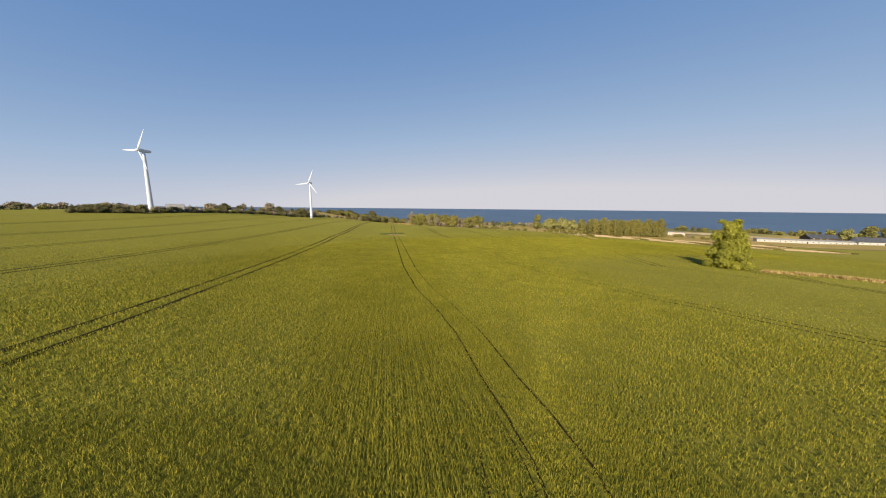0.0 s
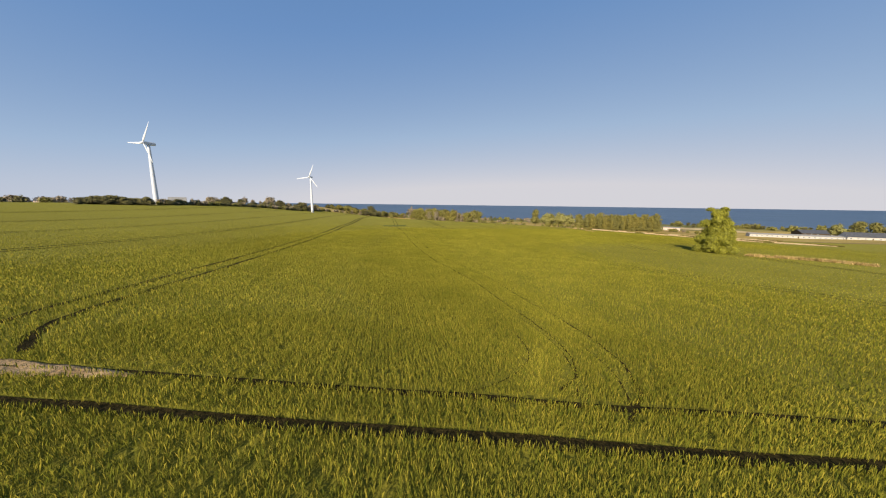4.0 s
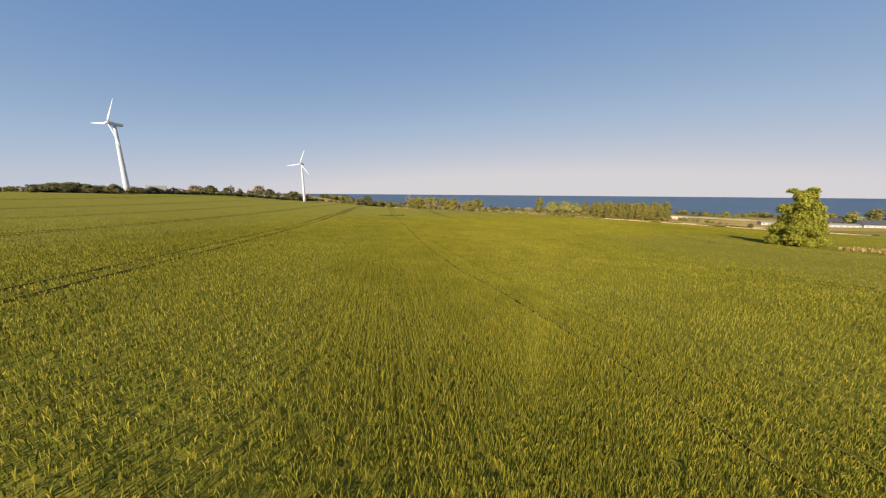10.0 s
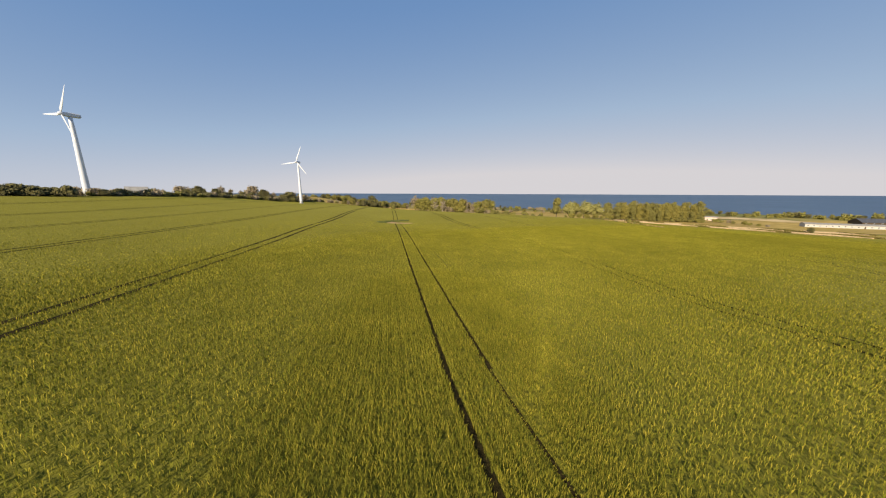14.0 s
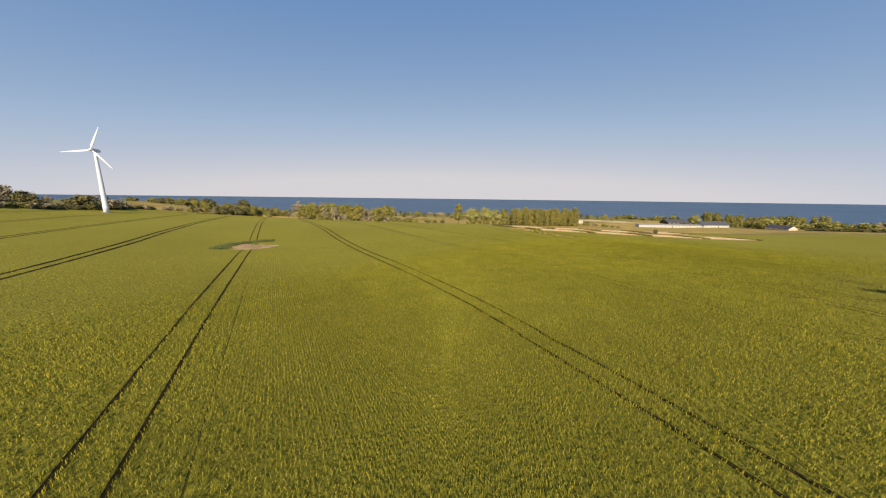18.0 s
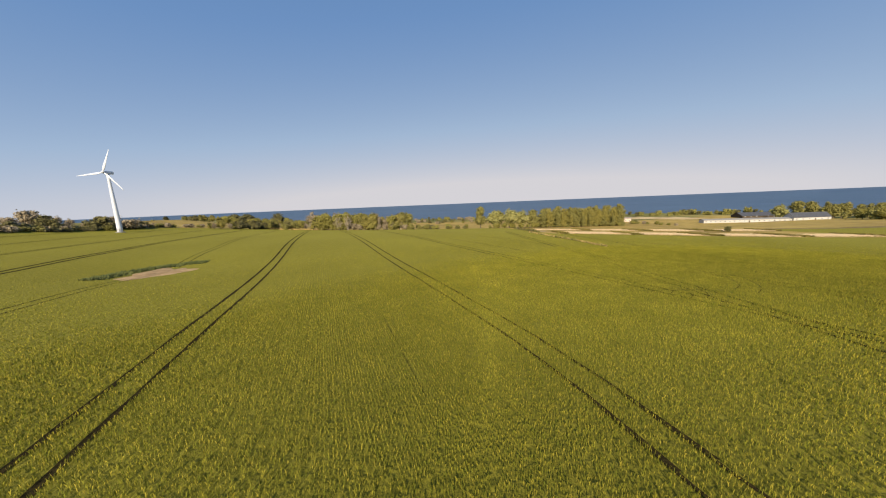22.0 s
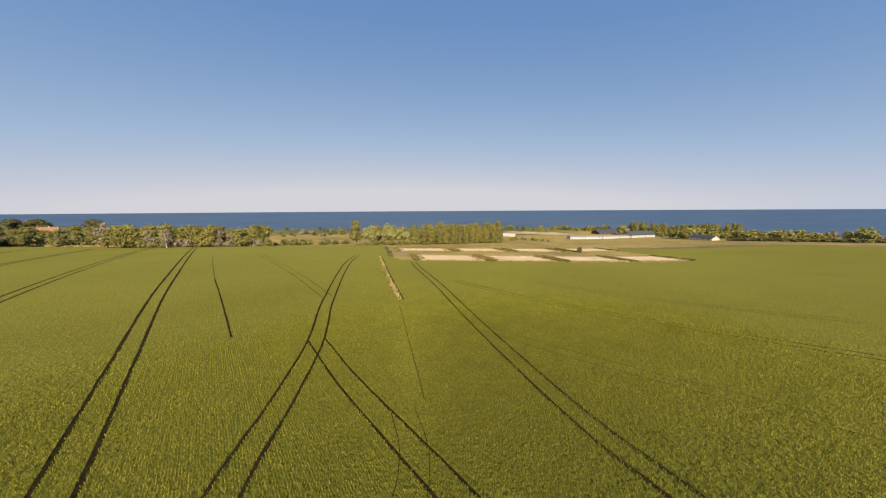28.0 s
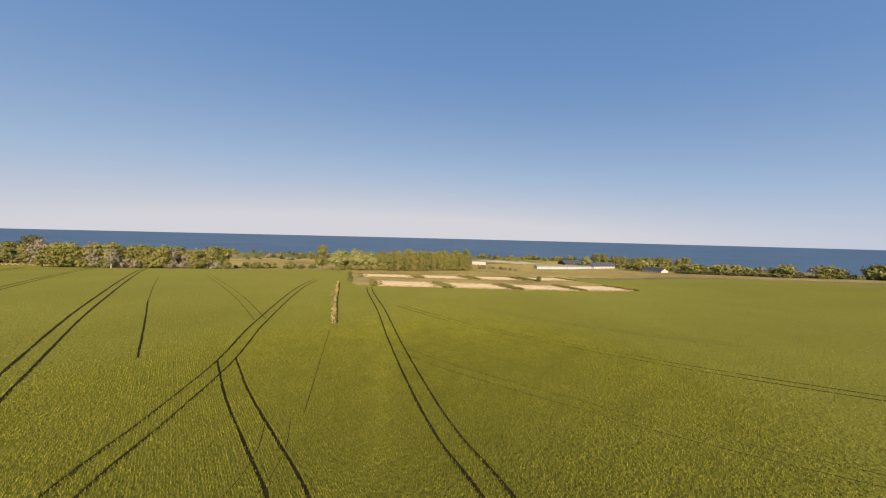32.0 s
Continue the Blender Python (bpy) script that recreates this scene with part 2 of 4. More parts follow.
def quads_mesh(name, co, n_side=4):
    """A mesh of loose polygons with n_side corners from an array of corners."""
    co = np.asarray(co, np.float32).reshape(-1, 3)
    nf = len(co) // n_side
    me = bpy.data.meshes.new(name)
    me.vertices.add(len(co))
    me.vertices.foreach_set("co", co.ravel())
    me.loops.add(nf * n_side)
    me.loops.foreach_set("vertex_index", np.arange(nf * n_side, dtype=np.int32))
    me.polygons.add(nf)
    me.polygons.foreach_set("loop_start", np.arange(0, nf * n_side, n_side, dtype=np.int32))
    me.polygons.foreach_set("loop_total", np.full(nf, n_side, np.int32))
    me.update(calc_edges=True)
    return me


def empty(name, x, y, z, turn=0.0):
    ob = new(name)
    ob.matrix_basis = pose(x, y, z, 0, 0, turn)
    return ob


def box(bm, x0, x1, y0, y1, z0, z1, bevel=0.0):
    v = [bm.verts.new((x, y, z)) for x in (x0, x1) for y in (y0, y1) for z in (z0, z1)]
    faces = [bm.faces.new([v[i] for i in q]) for q in ((0, 1, 3, 2), (4, 6, 7, 5), (0, 4, 5, 1), (2, 3, 7, 6), (0, 2, 6, 4), (1, 5, 7, 3))]
    if bevel:
        edges = list({e for f in faces for e in f.edges})
        bmesh.ops.bevel(bm, geom=edges, offset=bevel, segments=2, affect='EDGES')
    return bm


def tube(bm, points, radii, sides=8, cap=True):
    """A tapered tube along points."""
    rings = []
    for i, p in enumerate(points):
        p = Vector(p)
        d = (Vector(points[min(i + 1, len(points) - 1)]) - Vector(points[max(i - 1, 0)])).normalized()
        a = d.orthogonal().normalized() if abs(d.z) < 0.95 else Vector((1, 0, 0))
        a = (a - d * a.dot(d)).normalized()
        b = d.cross(a)
        rings.append([bm.verts.new(p + radii[i] * (math.cos(2 * math.pi * k / sides) * a + math.sin(2 * math.pi * k / sides) * b)) for k in range(sides)])
    for r0, r1 in zip(rings, rings[1:]):
        for k in range(sides):
            bm.faces.new((r0[k], r0[(k + 1) % sides], r1[(k + 1) % sides], r1[k]))
    if cap:
        bm.faces.new(rings[0][::-1])
        bm.faces.new(rings[-1])
    return bm


# ---- the lie of the land ----
TERRAIN = [-4.069, -4.155, -1.926, -1.562, 1.141, -0.305, -4.717, -1.09, -0.631, 0.97, -0.583, -3.244, 0.248, 2.328, -0.266, -1.277, -0.616, 0.922, 2.152, -0.591, -0.345]


def smooth01(a, b, v):
    t = np.clip((v - a) / (b - a), 0, 1)
    return t * t * (3 - 2 * t)


def land(x, y):
    """Height of the ground: a rolling field that falls to the coast, a low cliff and the sea bed."""
    x, y = np.asarray(x, float), np.asarray(y, float)
    xc, yc = np.clip(x, -185, 330), np.clip(y, -60, 395)
    u, v = (xc - 20) / 150, (yc - 150) / 150
    z, k = 0 * u, 0
    for i in range(6):
        for j in range(6 - i):
            z = z + TERRAIN[k] * u ** i * v ** j
            k += 1
    z = np.where(z > 2, 2 + 3.4 * np.tanh((z - 2) / 3.4), z)
    z = z - 2.3 * np.exp(-((x + 30.5) ** 2 + (y - 164) ** 2) / 300.0)
    c, s = 0.98 * x + 0.199 * y, 0.98 * y - 0.199 * x
    z = z - 1.5 * np.exp(-((x + 150) / 24) ** 2 - ((y - 292) / 42) ** 2)
    z = z - 1.4 * np.exp(-((c - 14) / 40) ** 2 - ((s - 142) / 32) ** 2) - 1.3 * np.exp(-((c + 2) / 16) ** 2 - ((s - 197) / 22) ** 2)
    east = np.clip(-11.4 - 0.082 * (y - 134), -27.0, 2.0)
    t = smooth01(245, 340, x)
    z = z * (1 - t) + east * t
    low = smooth01(430, 560, x)
    z = z * (1 - low) - 27.0 * low
    far = -23.0 + 18.0 * smooth01(-60, -420, x) - 4.0 * smooth01(20, 260, x)
    t = smooth01(395, 620, y)
    z = z * (1 - t) + far * t
    shore = np.maximum(0.35 * x + 0.937 * y, 0.84 * x + 0.47 * y)
    z = z - (z + 45) * smooth01(700, 725, shore)
    return z


def height(x, y):
    return float(land(x, y))


TRAM = 0.2                                           # the tramlines lean this far to the west of +y
NX, NY = math.cos(TRAM), math.sin(TRAM)
C0, PITCH, GAUGE = 2.2, 24.35, 1.9
FIELD = [(-176, -140), (-176, 100), (-174, 230), (-163, 300), (-146, 345), (-104, 390), (-41, 384), (-10, 355), (17, 357), (39, 371), (77, 374), (112, 348),
         (127, 322), (119, 292), (102.5, 224), (102, 213), (238, 166), (256, 190), (268, 222), (284, 231), (299, 202), (321, 180), (344, 160),
         (346, 127), (350, -140)]


def inside(poly, x, y):
    r = np.zeros(x.shape, bool)
    for (x0, y0), (x1, y1) in zip(poly, poly[1:] + poly[:1]):
        c = (y0 > y) != (y1 > y)
        r ^= c & (x < (x1 - x0) * (y - y0) / (y1 - y0 + 1e-12) + x0)
    return r


def near_line(pts, x, y):
    """Distance to a polyline."""
    d = np.full(x.shape, 1e9)
    for (x0, y0), (x1, y1) in zip(pts, pts[1:]):
        l2 = (x1 - x0) ** 2 + (y1 - y0) ** 2
        t = np.clip(((x - x0) * (x1 - x0) + (y - y0) * (y1 - y0)) / max(l2, 1e-9), 0, 1)
        d = np.minimum(d, np.hypot(x - x0 - t * (x1 - x0), y - y0 - t * (y1 - y0)))
    return d


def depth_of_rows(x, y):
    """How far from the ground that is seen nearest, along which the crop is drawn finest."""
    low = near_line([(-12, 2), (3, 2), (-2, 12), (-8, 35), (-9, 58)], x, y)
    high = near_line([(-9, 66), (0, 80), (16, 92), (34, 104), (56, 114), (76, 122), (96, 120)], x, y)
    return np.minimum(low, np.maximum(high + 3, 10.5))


def spline(pts, step=1.5):
    """A smooth line through points, with no overshoot between uneven ones."""
    p = [Vector((*a, 0)) for a in pts]
    way = [(p[min(i + 1, len(p) - 1)] - p[max(i - 1, 0)]).normalized() for i in range(len(p))]
    out = []
    for a, b, da, db in zip(p, p[1:], way, way[1:]):
        l = (b - a).length
        n = max(1, int(l / step))
        for i in range(n):
            t = i / n
            q = a * (2 * t ** 3 - 3 * t * t + 1) + b * (3 * t * t - 2 * t ** 3) + (da * (t ** 3 - 2 * t * t + t) + db * (t ** 3 - t * t)) * l
            out.append((q.x, q.y))
    return out + [(p[-1].x, p[-1].y)]


def offset(line, by):
    out = []
    for i, (x, y) in enumerate(line):
        x0, y0 = line[max(i - 1, 0)]
        x1, y1 = line[min(i + 1, len(line) - 1)]
        l = math.hypot(x1 - x0, y1 - y0) or 1
        out.append((x + (y1 - y0) / l * by, y - (x1 - x0) / l * by))
    return out


def tram(k, y0, y1):
    """The middle of tramline k between two distances along it."""
    c = C0 + k * PITCH
    return [(c * NX - s * NY, c * NY + s * NX) for s in (y0, y1)]


def along(*cs):
    """Points given across and along the tramlines."""
    return [(a * NX - s * NY, a * NY + s * NX) for a, s in cs]


# wheel tracks: middle line, width of the rut left of it and right of it, gauge; below 0.2 m the crop is only trodden down
TRACKS = [(tram(-5, -60, 330), 0.2, 0.2, GAUGE), (tram(-4, -60, 330), 0.2, 0.2, GAUGE), (tram(-3, -60, 340), 0.22, 0.22, GAUGE),
          (tram(-2, 12, 350), 0.34, 0.34, GAUGE),
          ([(-18.4, 2.3), (-20.1, 3.6), (-21.4, 5.4), (-22.3, 8), (-23.1, 11), (-23.7, 14)], 0.36, 0.4, GAUGE),
          ([(-23.1, 11), (-24.3, 16.5), (-27.5, 31), (-33, 58), (-38.6, 85)] + tram(-1, 125, 352),
           0.46, 0.46, GAUGE),
          ([(0.8, 18), (0.2, 20), (-1.2, 25), (-3.0, 30), (-4.0, 33.7)], 0.14, 0.06, GAUGE),
          ([(-4.0, 33.7), (-5.1, 38)] + tram(0, 46, 46.5), 0.24, 0.11, GAUGE),
          (tram(0, 46.5, 70), 0.26, 0.25, GAUGE), (tram(0, 70, 120), 0.22, 0.22, GAUGE), (tram(0, 120, 352), 0.2, 0.2, GAUGE),
          ([(1.2, 1.4), (2.3, 2.5), (2.9, 4.2), (3.0, 6.4), (2.6, 9), (1.9, 12), (1.2, 16), (0.8, 18)], 0.09, 0.1, GAUGE),
          ([(44, 7), (34, 18.3), (30, 23.5), (26.5, 28.5), (23, 33), (20.2, 39), (16.8, 45.5), (14, 52), (12.1, 57.5), (11.2, 66), (10.6, 73), (9.8, 80), (8.8, 89)],
           0.24, 0.24, GAUGE),
          ([(9.5, 83), (8.8, 89), (8.0, 94), (6.5, 102), (1.7, 126), (-15.2, 208)] + along((26.5, 352)), 0.32, 0.32, GAUGE),
          ([(56, 50), (48, 59), (43, 65), (38.5, 71.5), (35, 78), (33, 84), (32.2, 90), (31.9, 96)], 0.17, 0.17, GAUGE),
          ([(32.2, 92), (31.9, 97), (30.8, 105), (29.0, 114)], 0.2, 0.2, GAUGE), ([(29.0, 114), (26, 129), (17.2, 172)] + tram(2, 230, 352), 0.24, 0.24, GAUGE),
          (along((74.3, 6), (74.1, 110), (73.8, 125), (73.0, 160), (73.1, 200), (73.2, 352)), 0.3, 0.3, GAUGE),
          ([(-150, 5.8), (-60, 3.2), (-14, 1.2), (-9.5, 0.95), (-1, 0.62), (1.5, 0.45), (7, 0.3), (60, -1.5), (150, -4)], 0.27, 0.39, 1.66),
          ([(90, 240), (80, 208), (68, 156), (64.8, 138), (61.4, 126), (59, 119), (57.6, 112), (56.4, 107), (54.3, 98), (46, 60)], 0.28, 0.28, GAUGE),
          ([(64.9, 139), (66.8, 127.5), (68.9, 118.2), (70.3, 112), (70.6, 106), (69, 98)], 0.22, 0.22, GAUGE),
          ([(70.1, 121), (69.3, 116.5), (67.4, 113), (64.9, 110.7), (61.5, 109.1)], 0.05, 0.06, GAUGE),
          ([(105.5, 207), (101, 191), (94.2, 162), (87.8, 138), (83.6, 120.5), (82, 112), (81.6, 106), (78, 92), (67, 50)], 0.27, 0.27, GAUGE),
          ([(86.8, 133), (89.9, 124.5), (93.5, 117), (97, 110.5), (101, 103), (110, 90)], 0.08, 0.08, GAUGE),
          ([(101, 166), (103.6, 152), (107, 139), (113.4, 126.2), (118.6, 116), (126, 104), (136, 90)], 0.25, 0.25, GAUGE),
          ([(121, 156), (125.3, 144), (131, 132.5), (138, 121), (148, 109)], 0.12, 0.12, GAUGE),
          ([(46, 274), (50, 254), (63, 192), (68.5, 160)], 0.1, 0.1, GAUGE)]
TRACKS = [(spline(t), *w) for t, *w in TRACKS]
# single curved marks where a machine turned
ARCS = [([(1.2, 9.2), (1.7, 6.6), (1.75, 4.6), (1.4, 2.9), (0.9, 1.7)], 0.04), ([(0.3, 6.8), (0.35, 4.9), (-0.1, 3.7), (-1.2, 2.5), (-2.3, 1.8)], 0.04),
        ([(3.0, 5.4), (3.0, 3.4), (2.6, 2.0), (2.3, 1.2)], 0.05),
        ([(49.6, 114), (52.2, 112.7), (55, 111.4), (57.2, 110)], 0.08), ([(48.9, 112.2), (51.2, 111.6), (53.8, 111.7), (55.4, 112.5)], 0.08),
        ([(58.9, 112.3), (57.8, 111.2), (57, 110.2)], 0.08), ([(59.4, 109.6), (58.1, 110.6), (54.6, 111.3), (52.4, 110.3)], 0.08),
        ([(56.4, 115.5), (55.6, 111.6), (54.6, 109.6), (53.2, 108.6)], 0.08), ([(57.2, 113.8), (57.3, 110.7), (56.5, 109.4), (54.8, 108.2)], 0.1)]
RUTS, RUT_WIDE = [], []
for t, wl, wr, gauge in TRACKS:
    for by, w in ((-gauge / 2, wl), (gauge / 2, wr)):
        RUTS.append(offset(t, by))
        RUT_WIDE.append(w)
for t, w in ARCS:
    RUTS.append(spline(t, 0.5))
    RUT_WIDE.append(w)
TRODDEN = 0.2
THIN = [spline(t) for t in ([(45, 190), (50.3, 167), (55.4, 144)], [(31, 260), (38, 224), (45, 190)], along((5.0, 112), (5.3, 81), (5.4, 66)),
                           [(79.3, 148), (72.2, 121.4)], [(20.6, 111), (22.9, 98)])]     # seed-drill misses
THIN_WIDE = (0.24, 0.1, 0.03, 0.06, 0.02)
BARE_SPOTS = [(-16.0, 1.95, 2.6, 0.36, -3), (-29.2, 158.5, 5.0, 8.5, 11.5)]                                                  # x, y, half sizes, turn


def in_spot(spot, x, y, grow=1.0):
    sx, sy, a, b, turn = spot
    c, s = math.cos(radians(turn)), math.sin(radians(turn))
    u, v = (x - sx) * c + (y - sy) * s, -(x - sx) * s + (y - sy) * c
    wob = 1 + 0.18 * np.sin(3 * np.arctan2(v, u) + 1) + 0.1 * np.sin(7 * np.arctan2(v, u))
    return (u / a) ** 2 + (v / b) ** 2 < (grow * wob) ** 2


# ---- ground, sea ----
def axis(lo, hi, step, reach):
    mid = list(np.arange(lo, hi + step, step))
    left, right, s = [], [], step
    a, b = mid[0], mid[-1]
    while a > -reach or b < reach:
        s *= 1.16
        a, b = a - s, b + s
        left.append(a)
        right.append(b)
    return np.array(left[::-1] + mid + right)


def grid_mesh(name, xs, ys, zf):
    X, Y = np.meshgrid(xs, ys)
    co = np.stack([X, Y, zf(X, Y)], -1).reshape(-1, 3)
    nx, ny = len(xs), len(ys)
    i = (np.arange(ny - 1)[:, None] * nx + np.arange(nx - 1)[None]).ravel()
    q = np.stack([i, i + 1, i + nx + 1, i + nx], -1)
    me = bpy.data.meshes.new(name)
    me.from_pydata(co.tolist(), [], q.tolist())
    me.polygons.foreach_set("use_smooth", np.ones(len(q), bool))
    cx, cy = co[q][:, :, 0].mean(1), co[q][:, :, 1].mean(1)
    return me, cx, cy


MEADOW = [(-190, 360), (-190, 470), (-60, 560), (300, 560), (300, 235), (284, 231), (268, 200), (238, 150), (100, 200), (100, 300), (-100, 340)]
FALLOW = [(284, 236), (300, 204), (322, 183), (347, 163), (350, 127), (356, -140), (368, -140), (360, 130), (355, 167), (328, 190), (306, 213), (291, 243)]
PASTURE = [(291, 243), (306, 213), (328, 190), (355, 167), (360, 130), (368, -140), (520, -140), (520, 200), (500, 420), (300, 420), (290, 300)]
DRY = [(366, 455), (398, 500), (446, 440), (446, 392), (418, 392), (396, 430)]
xs, ys = axis(-200, 400, 3.0, 4800), axis(-60, 400, 3.0, 4800)
gm, cx, cy = grid_mesh("ground", xs, ys, land)
slot = np.full(len(cx), 4, np.int32)
slot[inside(MEADOW, cx, cy)] = 1
slot[inside(PASTURE, cx, cy)] = 3
slot[inside(DRY, cx, cy)] = 5
slot[inside(FALLOW, cx, cy)] = 2
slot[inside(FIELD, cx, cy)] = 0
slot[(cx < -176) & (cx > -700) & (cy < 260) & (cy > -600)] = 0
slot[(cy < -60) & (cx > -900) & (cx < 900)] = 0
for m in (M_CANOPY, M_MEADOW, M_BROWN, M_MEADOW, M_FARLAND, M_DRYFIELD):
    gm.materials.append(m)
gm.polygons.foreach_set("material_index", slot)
ground = tagged(new("ground", gm), "gently rolling farmland that falls away to the coast", "ground", kind="structure")

bm = bmesh.new()
rings = []
for r in (250, 500, 800, 1200, 1700, 2300, 3000, 3700, 4300, 4800):
    z = -32 + 29.0 * max(0.0, (r - 2300) / 2500) ** 1.0
    rings.append([bm.verts.new((40 + r * math.cos(2 * math.pi * k / 128), 90 + r * math.sin(2 * math.pi * k / 128), z)) for k in range(128)])
for a, b in zip(rings, rings[1:]):
    for k in range(128):
        bm.faces.new((a[k], b[k], b[(k + 1) % 128], a[(k + 1) % 128]))
tagged(part("sea", bm, M_SEA, smooth=True), "calm dark blue sea reaching to the horizon", "sea", kind="structure")


def ribbon(name, line, width, lift, mat, seed=0, parent=None, wobble=0.25):
    rng = random.Random(seed)
    width = np.broadcast_to(width, len(line))
    left, right = [], []
    for i, (x, y) in enumerate(line):
        (x0, y0), (x1, y1) = line[max(i - 1, 0)], line[min(i + 1, len(line) - 1)]
        l = math.hypot(x1 - x0, y1 - y0) or 1
        ux, uy = (y1 - y0) / l, -(x1 - x0) / l
        for side, sgn in ((left, -1), (right, 1)):
            w = sgn * width[i] / 2 * (1 + rng.uniform(-wobble, wobble))
            px, py = x + ux * w, y + uy * w
            side.append((px, py, height(px, py) + lift))
    n = len(left)
    me = bpy.data.meshes.new(name)
    me.from_pydata(left + right, [], [(i, n + i, n + i + 1, i + 1) for i in range(n - 1)])
    return link(name, me, mat, parent)


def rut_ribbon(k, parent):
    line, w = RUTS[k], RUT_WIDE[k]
    # dark strip for the shaded rut, widened far off where blades are short
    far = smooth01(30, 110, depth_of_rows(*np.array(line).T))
    return ribbon("rut", line, w * (1.1 + 0.25 * far), 0.03, M_SHADED_SOIL, k, parent)


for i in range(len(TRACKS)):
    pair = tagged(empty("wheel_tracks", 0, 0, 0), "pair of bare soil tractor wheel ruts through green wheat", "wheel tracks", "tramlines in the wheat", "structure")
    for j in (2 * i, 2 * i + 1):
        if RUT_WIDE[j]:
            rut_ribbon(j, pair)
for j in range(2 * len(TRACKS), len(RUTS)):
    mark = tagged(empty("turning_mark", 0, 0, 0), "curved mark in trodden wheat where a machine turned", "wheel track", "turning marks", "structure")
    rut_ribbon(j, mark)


# ---- spots of bare soil ----
def soil_patch(name, spot, mat, label, mound=0.0):
    sx, sy, a, b, turn = spot
    bm = bmesh.new()
    c, s = math.cos(radians(turn)), math.sin(radians(turn))
    rings = []
    for r in (0.0, 0.35, 0.7, 1.0, 1.12):
        ring = []
        for k in range(40):
            th = 2 * math.pi * k / 40
            w = r * (1 + 0.18 * math.sin(3 * th + 1) + 0.1 * math.sin(7 * th))
            u, v = a * w * math.cos(th), b * w * math.sin(th)
            x, y = sx + u * c - v * s, sy + u * s + v * c
            lift = 0.05 + mound * max(0.0, 1 - r * r) + 0.05 * noise.noise((x * 1.3, y * 1.3, 0)) if r < 1.1 else -0.05
            ring.append(bm.verts.new((x, y, height(x, y) + lift)))
        rings.append(ring)
    for r0, r1 in zip(rings, rings[1:]):
        for k in range(40):
            bm.faces.new((r0[k], r1[k], r1[(k + 1) % 40], r0[(k + 1) % 40]))
    bmesh.ops.remove_doubles(bm, verts=rings[0], dist=0.001)
    return tagged(part(name, bm, mat, smooth=True), label, "bare soil", kind="structure")


soil_patch("bare_patch", BARE_SPOTS[0], M_BARE, "strip of trodden bare orange-brown soil at the headland")
soil_patch("gravel_patch", (113, 243, 1.9, 4.0, 20), M_GREYROOF, "patch of pale grey gravel beside the reed beds")
soil_patch("bare_patch", BARE_SPOTS[1], M_BARE, "oval of bare pale soil ringed by taller dark blades", 0.4)


# ---- crops and grass as loose blades ----
def blades(rng, x, y, n, h, w, lean, hvar=0.3, base=0.0):
    """n leaning blades a tuft, each a slim triangle."""
    x, y = np.repeat(x, n), np.repeat(y, n)
    h = np.repeat(h, n) if np.ndim(h) else np.full(len(x), h)
    z = land(x, y) + base
    a = rng.uniform(0, 2 * np.pi, len(x))
    h = h * (1 + rng.uniform(-hvar, hvar, len(x)))
    w = w * rng.uniform(0.7, 1.3, len(x))
    le = lean * rng.uniform(0.3, 1.5, len(x))
    x, y = x + rng.normal(0, w, len(x)), y + rng.normal(0, w, len(x))
    ca, sa = np.cos(a), np.sin(a)
    p = np.empty((len(x), 3, 3), np.float32)
    for i, (s, up) in enumerate(((-0.75, 0), (0.75, 0), (0, 1))):
        p[:, i, 0] = x - sa * w * s + ca * le * up
        p[:, i, 1] = y + ca * w * s + sa * le * up
        p[:, i, 2] = z + h * up
    return p


def leaves_of_wheat(rng, x, y, n, h, w, lean):
    """n upright blades a plant, each widest two thirds of the way up, with a bent tip."""
    x, y, h = np.repeat(x, n), np.repeat(y, n), np.repeat(h, n)
    k = len(x)
    z = land(x, y)
    a = rng.uniform(0, 2 * np.pi, k)
    b = a + rng.normal(0, 0.9, k)
    h = h * rng.uniform(0.8, 1.15, k)
    w = w * rng.uniform(0.7, 1.3, k)
    le = lean * rng.uniform(0.2, 1.4, k)
    x, y = x + rng.normal(0, 0.6 * w, k), y + rng.normal(0, 0.6 * w, k)
    bend = rng.uniform(0.55, 0.8, k)
    p = np.empty((k, 3, 3), np.float32)
    p[:, 0] = np.stack([x, y, z], 1)
    p[:, 1] = np.stack([x + np.cos(a) * le * 0.5 - np.sin(b) * w, y + np.sin(a) * le * 0.5 + np.cos(b) * w, z + h * bend], 1)
    p[:, 2] = np.stack([x + np.cos(a) * le + np.sin(b) * w * 0.6, y + np.sin(a) * le - np.cos(b) * w * 0.6, z + h], 1)
    return p


